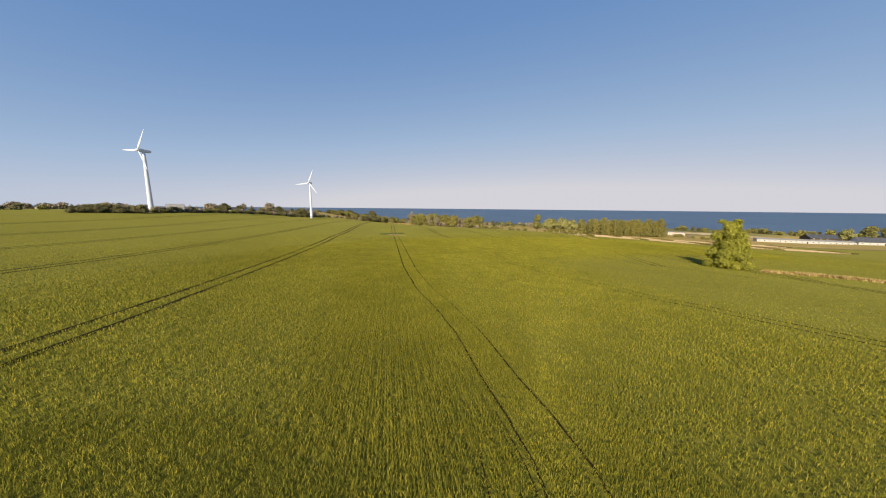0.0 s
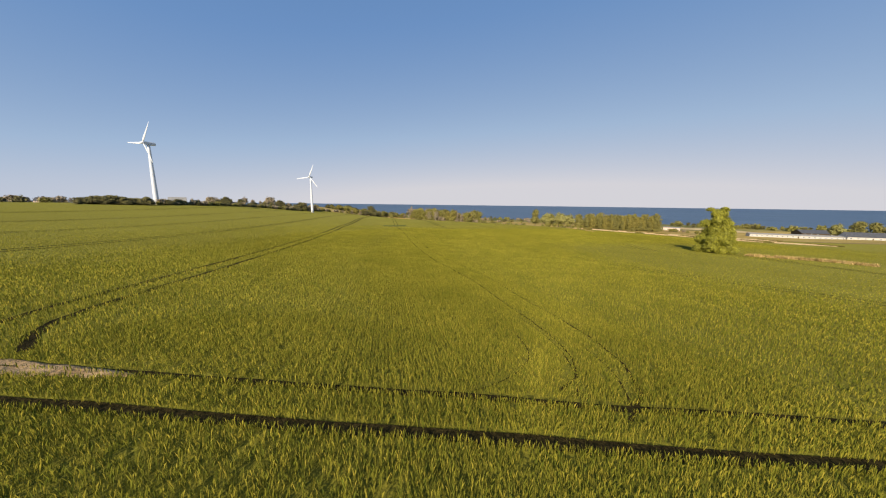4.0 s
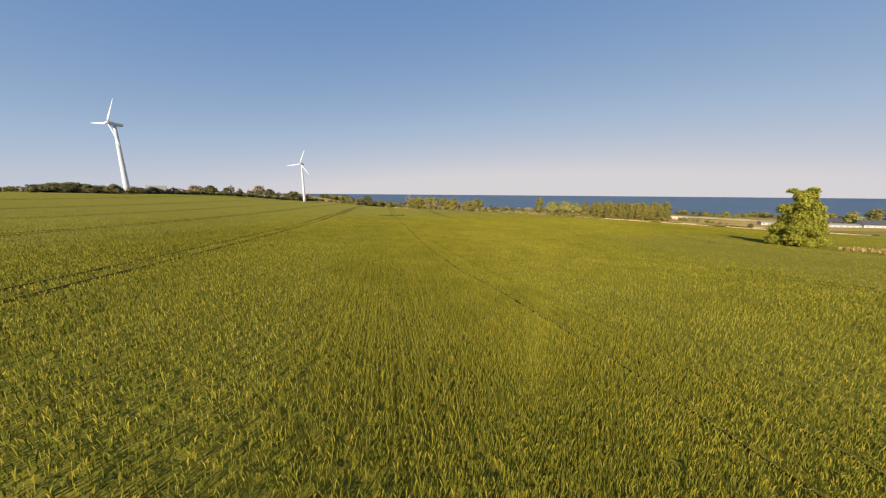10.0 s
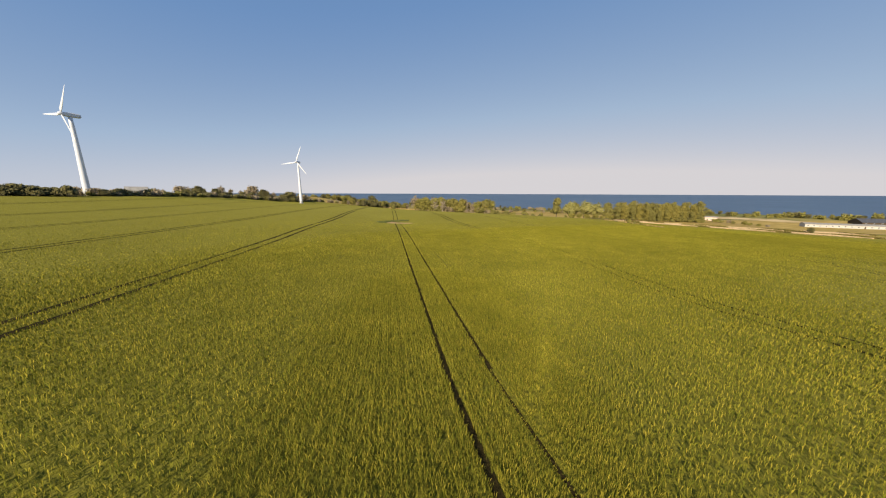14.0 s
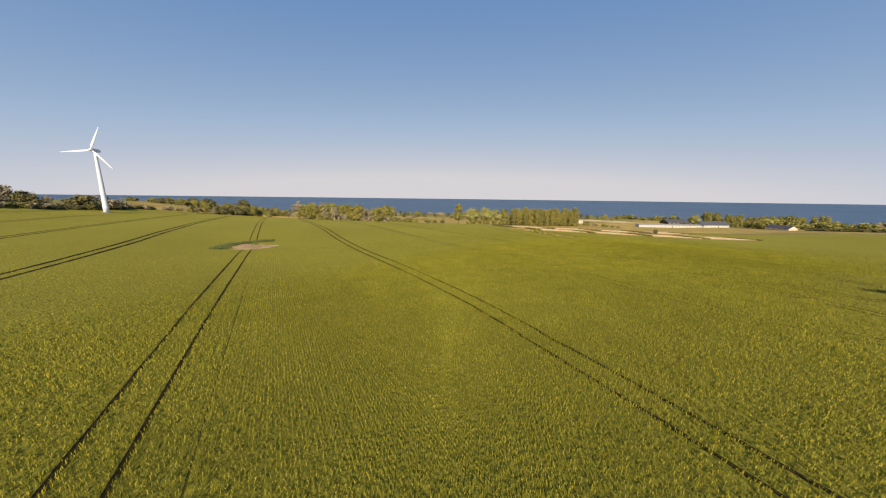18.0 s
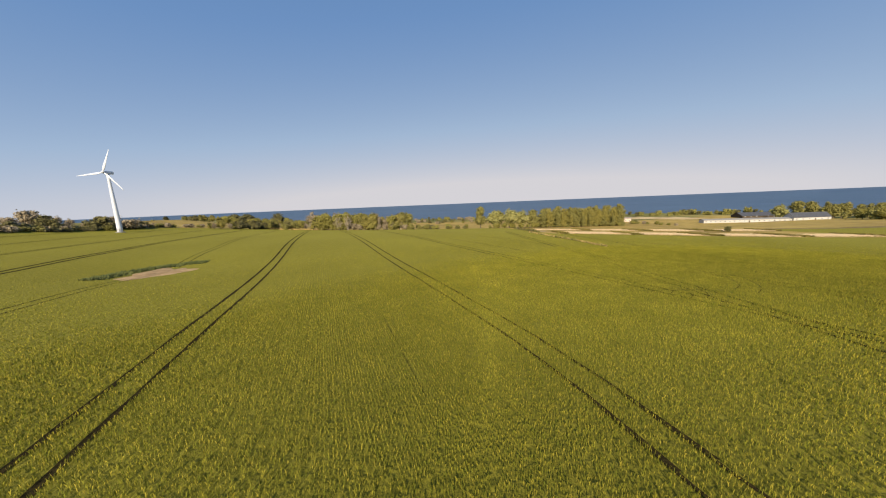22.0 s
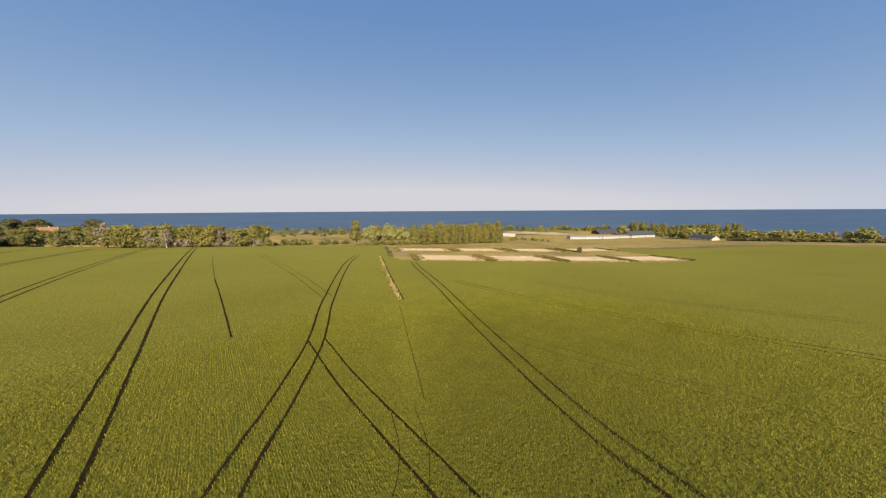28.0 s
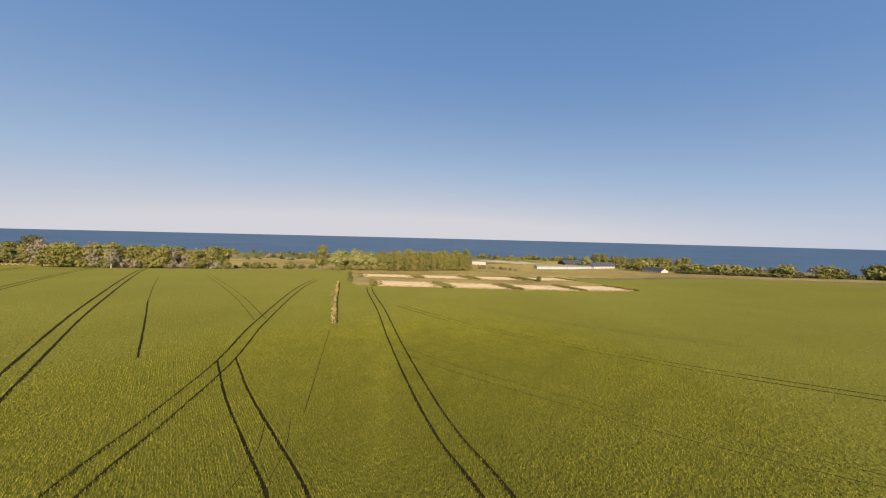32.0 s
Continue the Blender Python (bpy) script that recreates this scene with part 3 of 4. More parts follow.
def wheat():
    rng = np.random.default_rng(5)
    sown = [(-16, -5), (16, -5), (60, 28), (115, 57), (345, 30), (345, 400), (-180, 400), (-180, 90), (-95, 48)]
    out = []
    # rows along the tramlines: from and to, spacing across and along, blades a plant, height, width, lean
    for lo, hi, dx, dy, n, h, w, lean in ((-9, 6, 0.125, 0.033, 2, 0.25, 0.009, 0.06), (6, 17, 0.16, 0.092, 2, 0.22, 0.0178, 0.05),
                                          (17, 31, 0.19, 0.125, 2, 0.21, 0.03, 0.06), (31, 60, 0.36, 0.36, 2, 0.12, 0.052, 0.06),
                                          (60, 110, 0.5, 0.5, 1, 0.1, 0.07, 0.06)):
        c = np.arange(-250, 400, dx)
        s = np.arange(-130, 420, dy)
        if hi < 32:
            c, s = c[(c > -60) & (c < 170)], s[(s > -20) & (s < 170)]
        else:
            c, s = c[(c > -130) & (c < 230)], s[(s > -30) & (s < 250)]
        rows = []
        for part_s in np.array_split(s, 16):
            C, S = np.meshgrid(c, part_s)
            C, S = C.ravel(), S.ravel()
            C = C + rng.normal(0, dx * 0.12, len(C))
            S = S + rng.uniform(-dy / 2, dy / 2, len(S))
            x, y = C * NX - S * NY, C * NY + S * NX
            ahead = depth_of_rows(x, y)
            ahead = ahead + rng.uniform(-1, 1, len(x)) * np.clip(0.2 * ahead, 1, 11)
            keep = (ahead >= lo) & (ahead < hi)
            x, y, ahead = x[keep], y[keep], ahead[keep]
            keep = inside(FIELD, x, y) & inside(sown, x + rng.normal(0, 2, len(x)), y + rng.normal(0, 2, len(x)))
            keep &= rng.uniform(0, 1, len(x)) < 1 - 0.8 * smooth01(75, 110, ahead)
            rows.append(np.stack([x[keep], y[keep]], 1))
        x, y = np.concatenate(rows).T
        keep = np.ones(len(x), bool)
        low = np.full(len(x), 9.0)
        for r, wide in zip(RUTS, RUT_WIDE):
            if not wide:
                continue
            r = np.array(r)
            lo_, hi_ = r.min(0) - 1, r.max(0) + 1
            m = (x > lo_[0]) & (x < hi_[0]) & (y > lo_[1]) & (y < hi_[1])
            away = near_line(r[::2].tolist() + [r[-1].tolist()], x[m], y[m]) - wide / 2
            if wide < TRODDEN:
                keep[m] &= (away > 0) | (rng.uniform(0, 1, len(away)) < 0.35)
                low[m] = np.minimum(low[m], away)
            else:
                keep[m] &= away + rng.normal(0, 0.03, len(away)) > {-9: 0.0, 6: 0.0, 17: 0.0, 31: 0.03, 60: 0.06}[lo]
        for r, wide in zip(THIN, THIN_WIDE):
            keep &= near_line(r[::4] + [r[-1]], x, y) > wide / 2 + 0.03
        for s_ in BARE_SPOTS:
            keep &= ~in_spot(s_, x, y)
        keep &= near_line(STRIP, x, y) > 0.45
        keep &= near_line(MARGIN, x, y) > 1.2
        keep &= np.hypot(x - 63.3, y - 61.6) > 2.6
        if hi <= 32:
            gap = (np.floor(x / 0.17).astype(np.int64) * 73856093) ^ (np.floor(y / 0.3).astype(np.int64) * 19349663)
            keep &= (gap * 2654435761 >> 12) % 1000 > (52 if hi < 18 else 30)
        x, y, low = x[keep], y[keep], low[keep]
        h = h * (0.45 + 0.55 * smooth01(-0.05, 0.45, low))              # shorter where wheels have trodden it
        h = h * (1 - 0.45 * np.exp(-((x + 13) / 5) ** 2 - ((y - 2.3) / 0.7) ** 2))     # thin, stunted strip beside the bare soil
        h = h * (1 + 0.13 * np.sin((x * NX + y * NY) * 2 * np.pi / 0.48))
        hv = h * (1 + 0.08 * np.sin(x * 0.35 + 2 * np.sin(y * 0.21)) * np.sin(y * 0.28 + x * 0.1))
        out.append(leaves_of_wheat(rng, x, y, n, hv, w, lean))
    # the crop stands thick and upright along the wheel ruts
    for r, wide in zip(RUTS, RUT_WIDE):
        if wide < 0.12 or wide > 0.4:
            continue
        r = np.array(r)
        r = r[(depth_of_rows(r[:, 0], r[:, 1]) < 28)]
        if len(r) < 3:
            continue
        way = np.gradient(r, axis=0)
        way /= np.linalg.norm(way, axis=1)[:, None] + 1e-9
        for side in (-1, 1):
            k = np.repeat(np.arange(len(r) - 1), 24)
            f = rng.uniform(0, 1, len(k))[:, None]
            p = r[k] * (1 - f) + r[k + 1] * f
            p = p + np.stack([way[k, 1], -way[k, 0]], 1) * (side * (wide / 2 + rng.uniform(0.02, 0.14, len(k))))[:, None]
            far = depth_of_rows(p[:, 0], p[:, 1])
            step = np.linalg.norm(r[k + 1] - r[k], axis=1)
            ok = inside(FIELD, p[:, 0], p[:, 1]) & (step < 3) & (rng.uniform(0, 1, len(k)) < np.clip(step / 1.5, 0, 1) * (1 - smooth01(14, 28, far)))
            for line, other in zip(RUTS, RUT_WIDE):
                if line[0] != tuple(r[0]) and other >= TRODDEN:
                    ok[ok] &= near_line(line[::3] + [line[-1]], p[ok, 0], p[ok, 1]) > other / 2
            p, far = p[ok], far[ok]
            out.append(leaves_of_wheat(rng, p[:, 0], p[:, 1], 1, 0.25 + 0.05 * np.sin(p[:, 0] * 1.7) * np.sin(p[:, 1] * 1.3), 0.014 + 0.022 * smooth01(8, 30, far).mean(), 0.05))
    me = quads_mesh("wheat", np.concatenate(out), 3)
    return tagged(link("wheat", me, M_WHEAT), "dense green young wheat with faint drill rows", "wheat", kind="stuff")


STRIP = [(97.7, 228), (94.5, 214), (91.3, 200), (88, 186), (84.5, 170), (80.8, 152.5)]       # reedy ditch that runs into the field
MARGIN = [(67, 58.5), (75, 57), (81, 54.5), (84, 50)]                                                # uncut margin beside the lone tree
wheat()


def tussocks(name, line, width, step, h, w, mat, label, category, seed, n=5, lean=0.25):
    rng = np.random.default_rng(seed)
    pts = []
    for (x0, y0), (x1, y1) in zip(line, line[1:]):
        l = math.hypot(x1 - x0, y1 - y0)
        k = max(2, int(l / step))
        t = rng.uniform(0, 1, k)
        o = rng.normal(0, width / 2.5, k)
        pts.append(np.stack([x0 + (x1 - x0) * t + (y1 - y0) / l * o, y0 + (y1 - y0) * t - (x1 - x0) / l * o], 1))
    x, y = np.concatenate(pts).T
    hv = h * rng.uniform(0.4, 1.2, len(x))
    me = quads_mesh(name, blades(rng, x, y, n, hv, w, lean), 3)
    return tagged(link(name, me, mat), label, category, kind="stuff")


tussocks("dry_grass", STRIP, 0.42, 0.12, 0.6, 0.1, M_DRYGRASS, "strip of tall dry straw-coloured grass in a ditch", "grass", 11)
tussocks("weeds", STRIP, 0.5, 0.3, 0.5, 0.16, M_LEAF["bush"], "low green weeds among the dry ditch grass", "weeds", 15)
tussocks("dry_grass", MARGIN, 1.3, 0.03, 0.6, 0.12, M_DRYGRASS, "uncut margin of dry grass beside the lone tree", "grass", 12)
tussocks("dry_grass", [(-106, 386), (-74, 383), (-42, 382)], 3.5, 0.02, 0.8, 0.35, M_DRYGRASS, "pale dry grass verge at the far field edge", "grass", 14)
# taller crop and its shadow at the rim, both put into these dark blades
tussocks("weeds", [(-34.6, 150), (-35.3, 153), (-36.6, 160), (-35.0, 167.5), (-30, 171.5), (-26.5, 171)], 1.7, 0.02, 0.5, 0.13, M_LEAF["bush"], "dark green blades for taller crop and its shadow round the bare spot", "weeds", 13)


# flat strips, depth only suggested by the shade-dark soil colour
ribbon("ditch", offset(spline(STRIP), -0.75), 0.4, 0.03, M_SHADED_SOIL, 71)
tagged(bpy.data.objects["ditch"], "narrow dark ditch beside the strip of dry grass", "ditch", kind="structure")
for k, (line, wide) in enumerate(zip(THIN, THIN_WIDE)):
    tagged(ribbon("drill_miss", line, wide, 0.03, M_SHADED_SOIL, 72 + k), "thin dark gap in the wheat where the drill missed", "gap", kind="structure")


# ---- reed beds ----
def reed_bed(x, y, w, d, h, dx, seed):
    """A rectangular bed of dry reeds on a low bank, with its corner nearest the field at x, y; dx: the way of its long side."""
    rng = np.random.default_rng(seed)
    dy = (-dx[1], dx[0])
    n = int(w * d * 5)
    u, v = rng.uniform(0, w, n), rng.uniform(0, d, n)
    v[: n // 8] = rng.uniform(0, 0.5, n // 8)
    px, py = x + u * dx[0] + v * dy[0], y + u * dx[1] + v * dy[1]
    hv = h * (0.85 + 0.2 * np.sin(px * 0.9) * np.sin(py * 1.1)) * rng.uniform(0.75, 1.15, n)
    co = blades(rng, px, py, 2, hv, 0.2, 0.3, 0.2)
    bed = empty("reed_bed", x, y, height(x, y))
    co = co - np.array([x, y, height(x, y)], np.float32)
    link("reeds", quads_mesh("reeds", co, 3), M_STRAW, bed)

    m = 420
    u = np.concatenate([rng.uniform(-3.0, -0.9, m), rng.uniform(w + 0.9, w + 3.0, m)])
    v = rng.uniform(-1.0, d + 2.0, 2 * m)
    gx, gy = x + u * dx[0] + v * dy[0], y + u * dx[1] + v * dy[1]
    co = blades(rng, gx, gy, 2, rng.uniform(0.45, 1.0, 2 * m), 0.25, 0.3, 0.2, 0.2) - np.array([x, y, height(x, y)], np.float32)
    link("bank_grass", quads_mesh("bank_grass", co, 3), M_BANK, bed)

    def sheet(name, x0, x1, y0, y1, lift, mat):
        bm = bmesh.new()
        grid = []
        for j in range(7):
            row = []
            for i in range(10):
                a, b = x0 + (x1 - x0) * i / 9, y0 + (y1 - y0) * j / 6
                qx, qy = a * dx[0] + b * dy[0], a * dx[1] + b * dy[1]
                edge = i in (0, 9) or j in (0, 6)
                row.append(bm.verts.new((qx, qy, height(x + qx, y + qy) - height(x, y) + (lift if not edge else -0.1))))
            grid.append(row)
        for j in range(6):
            for i in range(9):
                bm.faces.new((grid[j][i], grid[j][i + 1], grid[j + 1][i + 1], grid[j + 1][i]))
        return part(name, bm, mat, bed)

    sheet("bank", -3.2, w + 3.2, -1.8, d + 4.0, 0.35, M_BANK)
    sheet("litter", 0, w, 0, d, 0.5, M_STRAW)
    return tagged(bed, "rectangular bed of dry straw-coloured reeds between grass banks", "reed bed", "reed beds")


for k, (u, w) in enumerate(((0, 28), (34, 29), (70, 31), (107, 30))):
    reed_bed(110.5 + 0.952 * u, 210.5 - 0.305 * u, w, 22, 0.6, (0.952, -0.305), 40 + k)
for k, (u, w) in enumerate(((-33, 30), (4, 29), (43, 31), (86, 31))):
    reed_bed(151 + 0.965 * u, 251 - 0.26 * u, w, 20, 0.6, (0.966, -0.26), 50 + k)


# ---- wind turbines ----
def wind_turbine(x, y, z0, hub, radius, face, spin, label):
    """Tapered tower, nacelle, hub and three blades; face: the rotor's azimuth in degrees, spin: the first blade's angle."""
    t = empty("wind_turbine", x, y, z0)
    bm = bmesh.new()
    n = 12
    tube(bm, [(0, 0, hub * i / n) for i in range(n + 1)], [1.35 - 0.65 * i / n for i in range(n + 1)], 24)
    tower = part("tower", bm, M_WHITE, t, smooth=True)
    bm = bmesh.new()
    tube(bm, [(0, 0, -1.5), (0, 0, 0.4)], [2.2, 2.2], 20)
    part("foundation", bm, M_GREYROOF, t, "round concrete foundation")
    bm = bmesh.new()
    box(bm, -0.65, 0.65, -0.02, 0.06, 0.5, 2.5, 0.03)
    door = part("door", bm, M_STEELGREY, tower, "grey steel door")
    door.location = (0, -1.35, 0)
    head = pose(0, 0, hub + 0.75, 0, 0, -face)
    bm = bmesh.new()
    prof = [(-3.4, 0.62), (-3.0, 0.86), (-1.0, 0.95), (1.0, 0.95), (2.0, 0.8)]
    rings = []
    for py, r in prof:
        rings.append([bm.verts.new((r * sx * (1.0 if abs(sx) < 1 else 0.9), py, r * sz)) for sx, sz in ((-1, -0.6), (-0.6, -1), (0.6, -1), (1, -0.6), (1, 0.6), (0.6, 1), (-0.6, 1), (-1, 0.6))])
    for a, b in zip(rings, rings[1:]):
        for k in range(8):
            bm.faces.new((a[k], b[k], b[(k + 1) % 8], a[(k + 1) % 8]))
    bm.faces.new(rings[0])
    bm.faces.new(rings[-1][::-1])
    nacelle = part("nacelle", bm, M_WHITE, t)
    nacelle.matrix_basis = head
    bm = bmesh.new()
    tube(bm, [(0, 1.95, 0), (0, 2.2, 0), (0, 3.0, 0), (0, 3.5, 0), (0, 3.7, 0)], [0.75, 0.85, 0.8, 0.5, 0.1], 18)
    hubo = part("hub", bm, M_WHITE, t, smooth=True)
    hubo.matrix_basis = head
    for b in range(3):
        bm = bmesh.new()
        rings = []
        for i in range(13):
            s = i / 12
            r = 0.5 + s * (radius - 0.5)
            chord = 0.55 if s < 0.06 else (1.35 * (1 - s) ** 0.8 + 0.16) * min(1, 0.45 + (s - 0.04) * 5)
            thick = 0.5 * (1 - s) ** 1.5 + 0.05 if s > 0.06 else 0.5
            tw = radians(16 * (1 - s) ** 2 + 2)
            ring = []
            for k in range(10):
                th = 2 * math.pi * k / 10
                cx_, cz_ = chord * (0.5 * math.cos(th) + 0.18), thick * 0.5 * math.sin(th)
                ring.append(bm.verts.new((cx_ * math.cos(tw) - cz_ * math.sin(tw), 2.6 + cx_ * math.sin(tw) + cz_ * math.cos(tw), r)))
            rings.append(ring)
        for a, c in zip(rings, rings[1:]):
            for k in range(10):
                bm.faces.new((a[k], a[(k + 1) % 10], c[(k + 1) % 10], c[k]))
        bm.faces.new(rings[0][::-1])
        bm.faces.new(rings[-1])
        bl = part("blade", bm, M_WHITE, t, smooth=True)
        bl.matrix_basis = head @ Matrix.Rotation(radians(spin + 120 * b), 4, 'Y')
    return tagged(t, label, "wind turbine", "wind turbines")


wind_turbine(-180, 171.5, height(-180, 171.5), 40.6 - height(-180, 171.5), 13.4, 195, -33, "white three-bladed wind turbine behind a dark hedge")
wind_turbine(-143.5, 301.5, height(-143.5, 301.5), 33.3 - height(-143.5, 301.5), 14.2, 182, -22, "white three-bladed wind turbine at the edge of the field")


# ---- trees ----
def crown_points(rng, lobes, n):
    """Points and outward ways in the outer part of several lobes (centre, half sizes)."""
    vol = np.array([a * b * c for *_, a, b, c in lobes]) ** 0.67
    which = rng.choice(len(lobes), n, p=vol / vol.sum())
    L = np.array(lobes)[which]
    d = rng.normal(size=(n, 3))
    d /= np.linalg.norm(d, axis=1)[:, None]
    r = rng.uniform(0.4, 1.0, n) ** 0.45
    r = r * (1 + 0.12 * np.sin(d[:, 0] * 7 + which) * np.sin(d[:, 2] * 6))
    return L[:, :3] + d * r[:, None] * L[:, 3:], d


def leaf_mesh(name, rng, pts, ways, size, droop=0.25):
    n = len(pts)
    nrm = ways + rng.normal(0, 0.45, (n, 3)) + [0, 0, 0.25]
    nrm /= np.linalg.norm(nrm, axis=1)[:, None]
    a = np.cross(nrm, rng.normal(size=(n, 3)))
    a /= np.linalg.norm(a, axis=1)[:, None]
    b = np.cross(nrm, a)
    s = size * rng.uniform(0.6, 1.35, n)[:, None]
    p = np.stack([pts - a * s * 0.6 - b * s * 0.35, pts + a * s * 0.6 - b * s * 0.35 - [0, 0, 1] * s * droop, pts + b * s * 0.55], 1)
    return quads_mesh(name, p, 3)


def tree(name, h, w, shape, leaf, seed, leaves, size, bark=None, trunk_h=0.1, bare=False, given=None):
    """A tapered trunk with limbs and a crown of many leaf clumps; shape: round, tall, spread, bush or poplar."""
    rng = np.random.default_rng(seed)
    t = new(name)
    bm = bmesh.new()
    bend = rng.normal(0, 0.03 * h, 2)
    top = 0.75 * h if shape != "bush" else 0.4 * h
    zs = [-0.3, 0.05 * h, 0.25 * h, 0.5 * h, top]
    pts = [(bend[0] * (z / h) ** 2 if z > 0 else 0, bend[1] * (z / h) ** 2 if z > 0 else 0, z) for z in zs]
    r0 = 0.022 * h + 0.04
    tube(bm, pts, [r0 * 1.4, r0, r0 * 0.8, r0 * 0.5, r0 * 0.15], 8)
    limbs = 9 if not bare else 22
    for i in range(limbs):
        z = h * rng.uniform(trunk_h * 0.7, 0.65)
        a = rng.uniform(0, 2 * np.pi)
        reach = 0.5 * w * rng.uniform(0.5, 0.95) * (0.55 if shape in ("poplar", "tall") else 0.9)
        rise = h * rng.uniform(0.1, 0.3)
        f = z / h
        p0 = Vector((bend[0] * f * f, bend[1] * f * f, z))
        p2 = p0 + Vector((reach * math.cos(a), reach * math.sin(a), rise))
        p1 = p0.lerp(p2, 0.5) + Vector((0, 0, -0.15 * rise))
        tube(bm, [p0, p1, p2], [r0 * 0.4, r0 * 0.27, r0 * 0.07], 5)
        if bare:
            for j in range(3):
                q0 = p0.lerp(p2, rng.uniform(0.4, 0.8))
                q1 = q0 + Vector((rng.normal(0, 0.1 * w), rng.normal(0, 0.1 * w), h * rng.uniform(0.08, 0.2)))
                tube(bm, [q0, q0.lerp(q1, 0.5) + Vector((0, 0, 0.1)), q1], [r0 * 0.18, r0 * 0.12, r0 * 0.04], 4)
    part("trunk", bm, bark or M_BARK, t)
    lobes = []
    if shape in ("round", "spread", "bush"):
        lo = 0.06 if shape == "bush" else trunk_h
        for i in range(11 if shape != "bush" else 7):
            a = rng.uniform(0, 2 * np.pi)
            f = rng.uniform(0, 1)
            zc = h * (lo + (1 - lo) * (0.22 + 0.6 * f))
            rr = 0.5 * w * (0.62 if shape != "spread" else 0.72) * math.sqrt(max(0.05, 1 - (1.25 * f - 0.35) ** 2)) * rng.uniform(0.6, 1)
            k = rng.uniform(0.16, 0.26) * w
            lobes.append((rr * math.cos(a), rr * math.sin(a), zc, k, k, min(k * rng.uniform(0.75, 1.1), h - zc if h - zc > 0.3 else 0.3)))
        lobes.append((0, 0, h * (lo + (1 - lo) * 0.45), 0.3 * w, 0.3 * w, h * (1 - lo) * 0.38))
        lobes.append((0.03 * w, 0, h * 0.86, 0.16 * w, 0.16 * w, h * 0.14))
    else:
        for i in range(10):
            f = (i + 0.5) / 10
            zc = h * (trunk_h + (1 - trunk_h) * f)
            k = 0.5 * w * (0.55 + 0.6 * math.sin(math.pi * min(1, f * 0.85 + 0.12))) * rng.uniform(0.65, 0.95)
            a = rng.uniform(0, 2 * np.pi)
            o = 0.16 * w * rng.uniform(0, 1)
            lobes.append((o * math.cos(a), o * math.sin(a), zc, k * 0.85, k * 0.85, 0.09 * h))
    if given:
        lobes = given
    k = 5
    p, d = crown_points(rng, lobes, leaves // k)
    p, d = np.repeat(p, k, 0), np.repeat(d, k, 0)
    p = p + rng.normal(0, 1, p.shape) * size * np.array([0.7, 0.7, 0.45])
    p[:, 2] = np.maximum(p[:, 2], 0.15)
    link("crown", leaf_mesh("crown", rng, p, d, size), M_LEAF[leaf], t)
    return t


# the lone tree stands in the field
def lone_lobes():
    out = [(0, 0, 3.2, 2.6, 2.6, 3.0), (0, 0, 6.5, 1.6, 1.6, 2.4)]
    for z, r, k, kz, n, a0 in ((1.4, 3.1, 1.45, 1.3, 8, 0.2), (3.3, 2.9, 1.45, 1.2, 7, 0.7), (5.2, 2.2, 1.35, 1.1, 6, 0.1), (7.3, 1.2, 1.15, 1.1, 4, 0.5), (9.2, 0.6, 1.0, 1.0, 3, 1.3)):
        for i in range(n):
            a = a0 + 2 * math.pi * i / n
            f = 0.82 + 0.28 * math.sin(5.3 * i + 3 * z)
            out.append((r * f * math.cos(a), r * f * math.sin(a), z + 0.4 * math.sin(3.1 * i + z), k * f, k * f, kz))
    out += [(-2.4, 1.6, 7.0, 1.1, 1.1, 0.9), (0.9, -0.7, 10.3, 0.7, 0.7, 0.45), (-1.0, 0.9, 10.2, 0.7, 0.7, 0.4)]
    out = [(a - 0.8 * max(0, c - 6) / 4, b + 0.9 * max(0, c - 6) / 4, c * 1.03, d, e, f) for a, b, c, d, e, f in out]
    return out


lone = tree("lone_tree", 10.9, 8.6, "round", "bright", 3, 60000, 0.24, trunk_h=0.05, given=lone_lobes())
lone.matrix_basis = pose(63.6, 62.0, height(63.6, 62.0))
tagged(lone, "bright green bushy broadleaf tree in full leaf standing alone in wheat", "tree")

KINDS = {
    "poplar": ("tree", 17, 7.6, "tall", "olive", 21, 3456, 0.55), "poplar_b": ("tree", 17, 7.0, "tall", "yellow", 22, 3168, 0.55),
    "round_pale": ("tree", 12, 10, "spread", "pale", 23, 4028, 0.66), "round_green": ("tree", 12, 10, "round", "spring", 24, 3410, 0.66),
    "round_olive": ("tree", 12, 9, "round", "olive", 25, 3102, 0.66), "round_yellow": ("tree", 12, 9, "round", "yellow", 26, 3102, 0.66),
    "budding": ("tree", 13, 9, "round", "brown", 27, 2012, 0.55), "bush": ("bush", 4, 6, "bush", "olive", 28, 1393, 0.50),
    "bush_green": ("bush", 4, 6, "bush", "spring", 29, 1393, 0.50), "bush_dark": ("bush", 5, 8, "bush", "dark", 30, 1702, 0.55),
    "bush_brown": ("bush", 4, 6, "bush", "brown", 31, 1237, 0.50), "round_dark": ("tree", 11, 10, "round", "dark", 32, 2790, 0.66),
}
LABELS = {
    "poplar": "slender olive-green poplar in a shelter belt", "poplar_b": "slender yellow-green poplar in a shelter belt",
    "round_pale": "broad pale green flowering tree at a field edge", "round_green": "rounded fresh green broadleaf tree",
    "round_olive": "rounded olive-green tree in a coastal belt", "round_yellow": "rounded yellow-green tree in young leaf",
    "budding": "brownish tree just coming into leaf", "bush": "low olive-green bush in rough grass", "bush_green": "low fresh green bush in rough grass",
    "bush_dark": "dense dark green hedge bush", "bush_brown": "brown budding bush in rough grass", "round_dark": "dark green dense rounded evergreen tree",
}
MADE, FAR = {}, {}


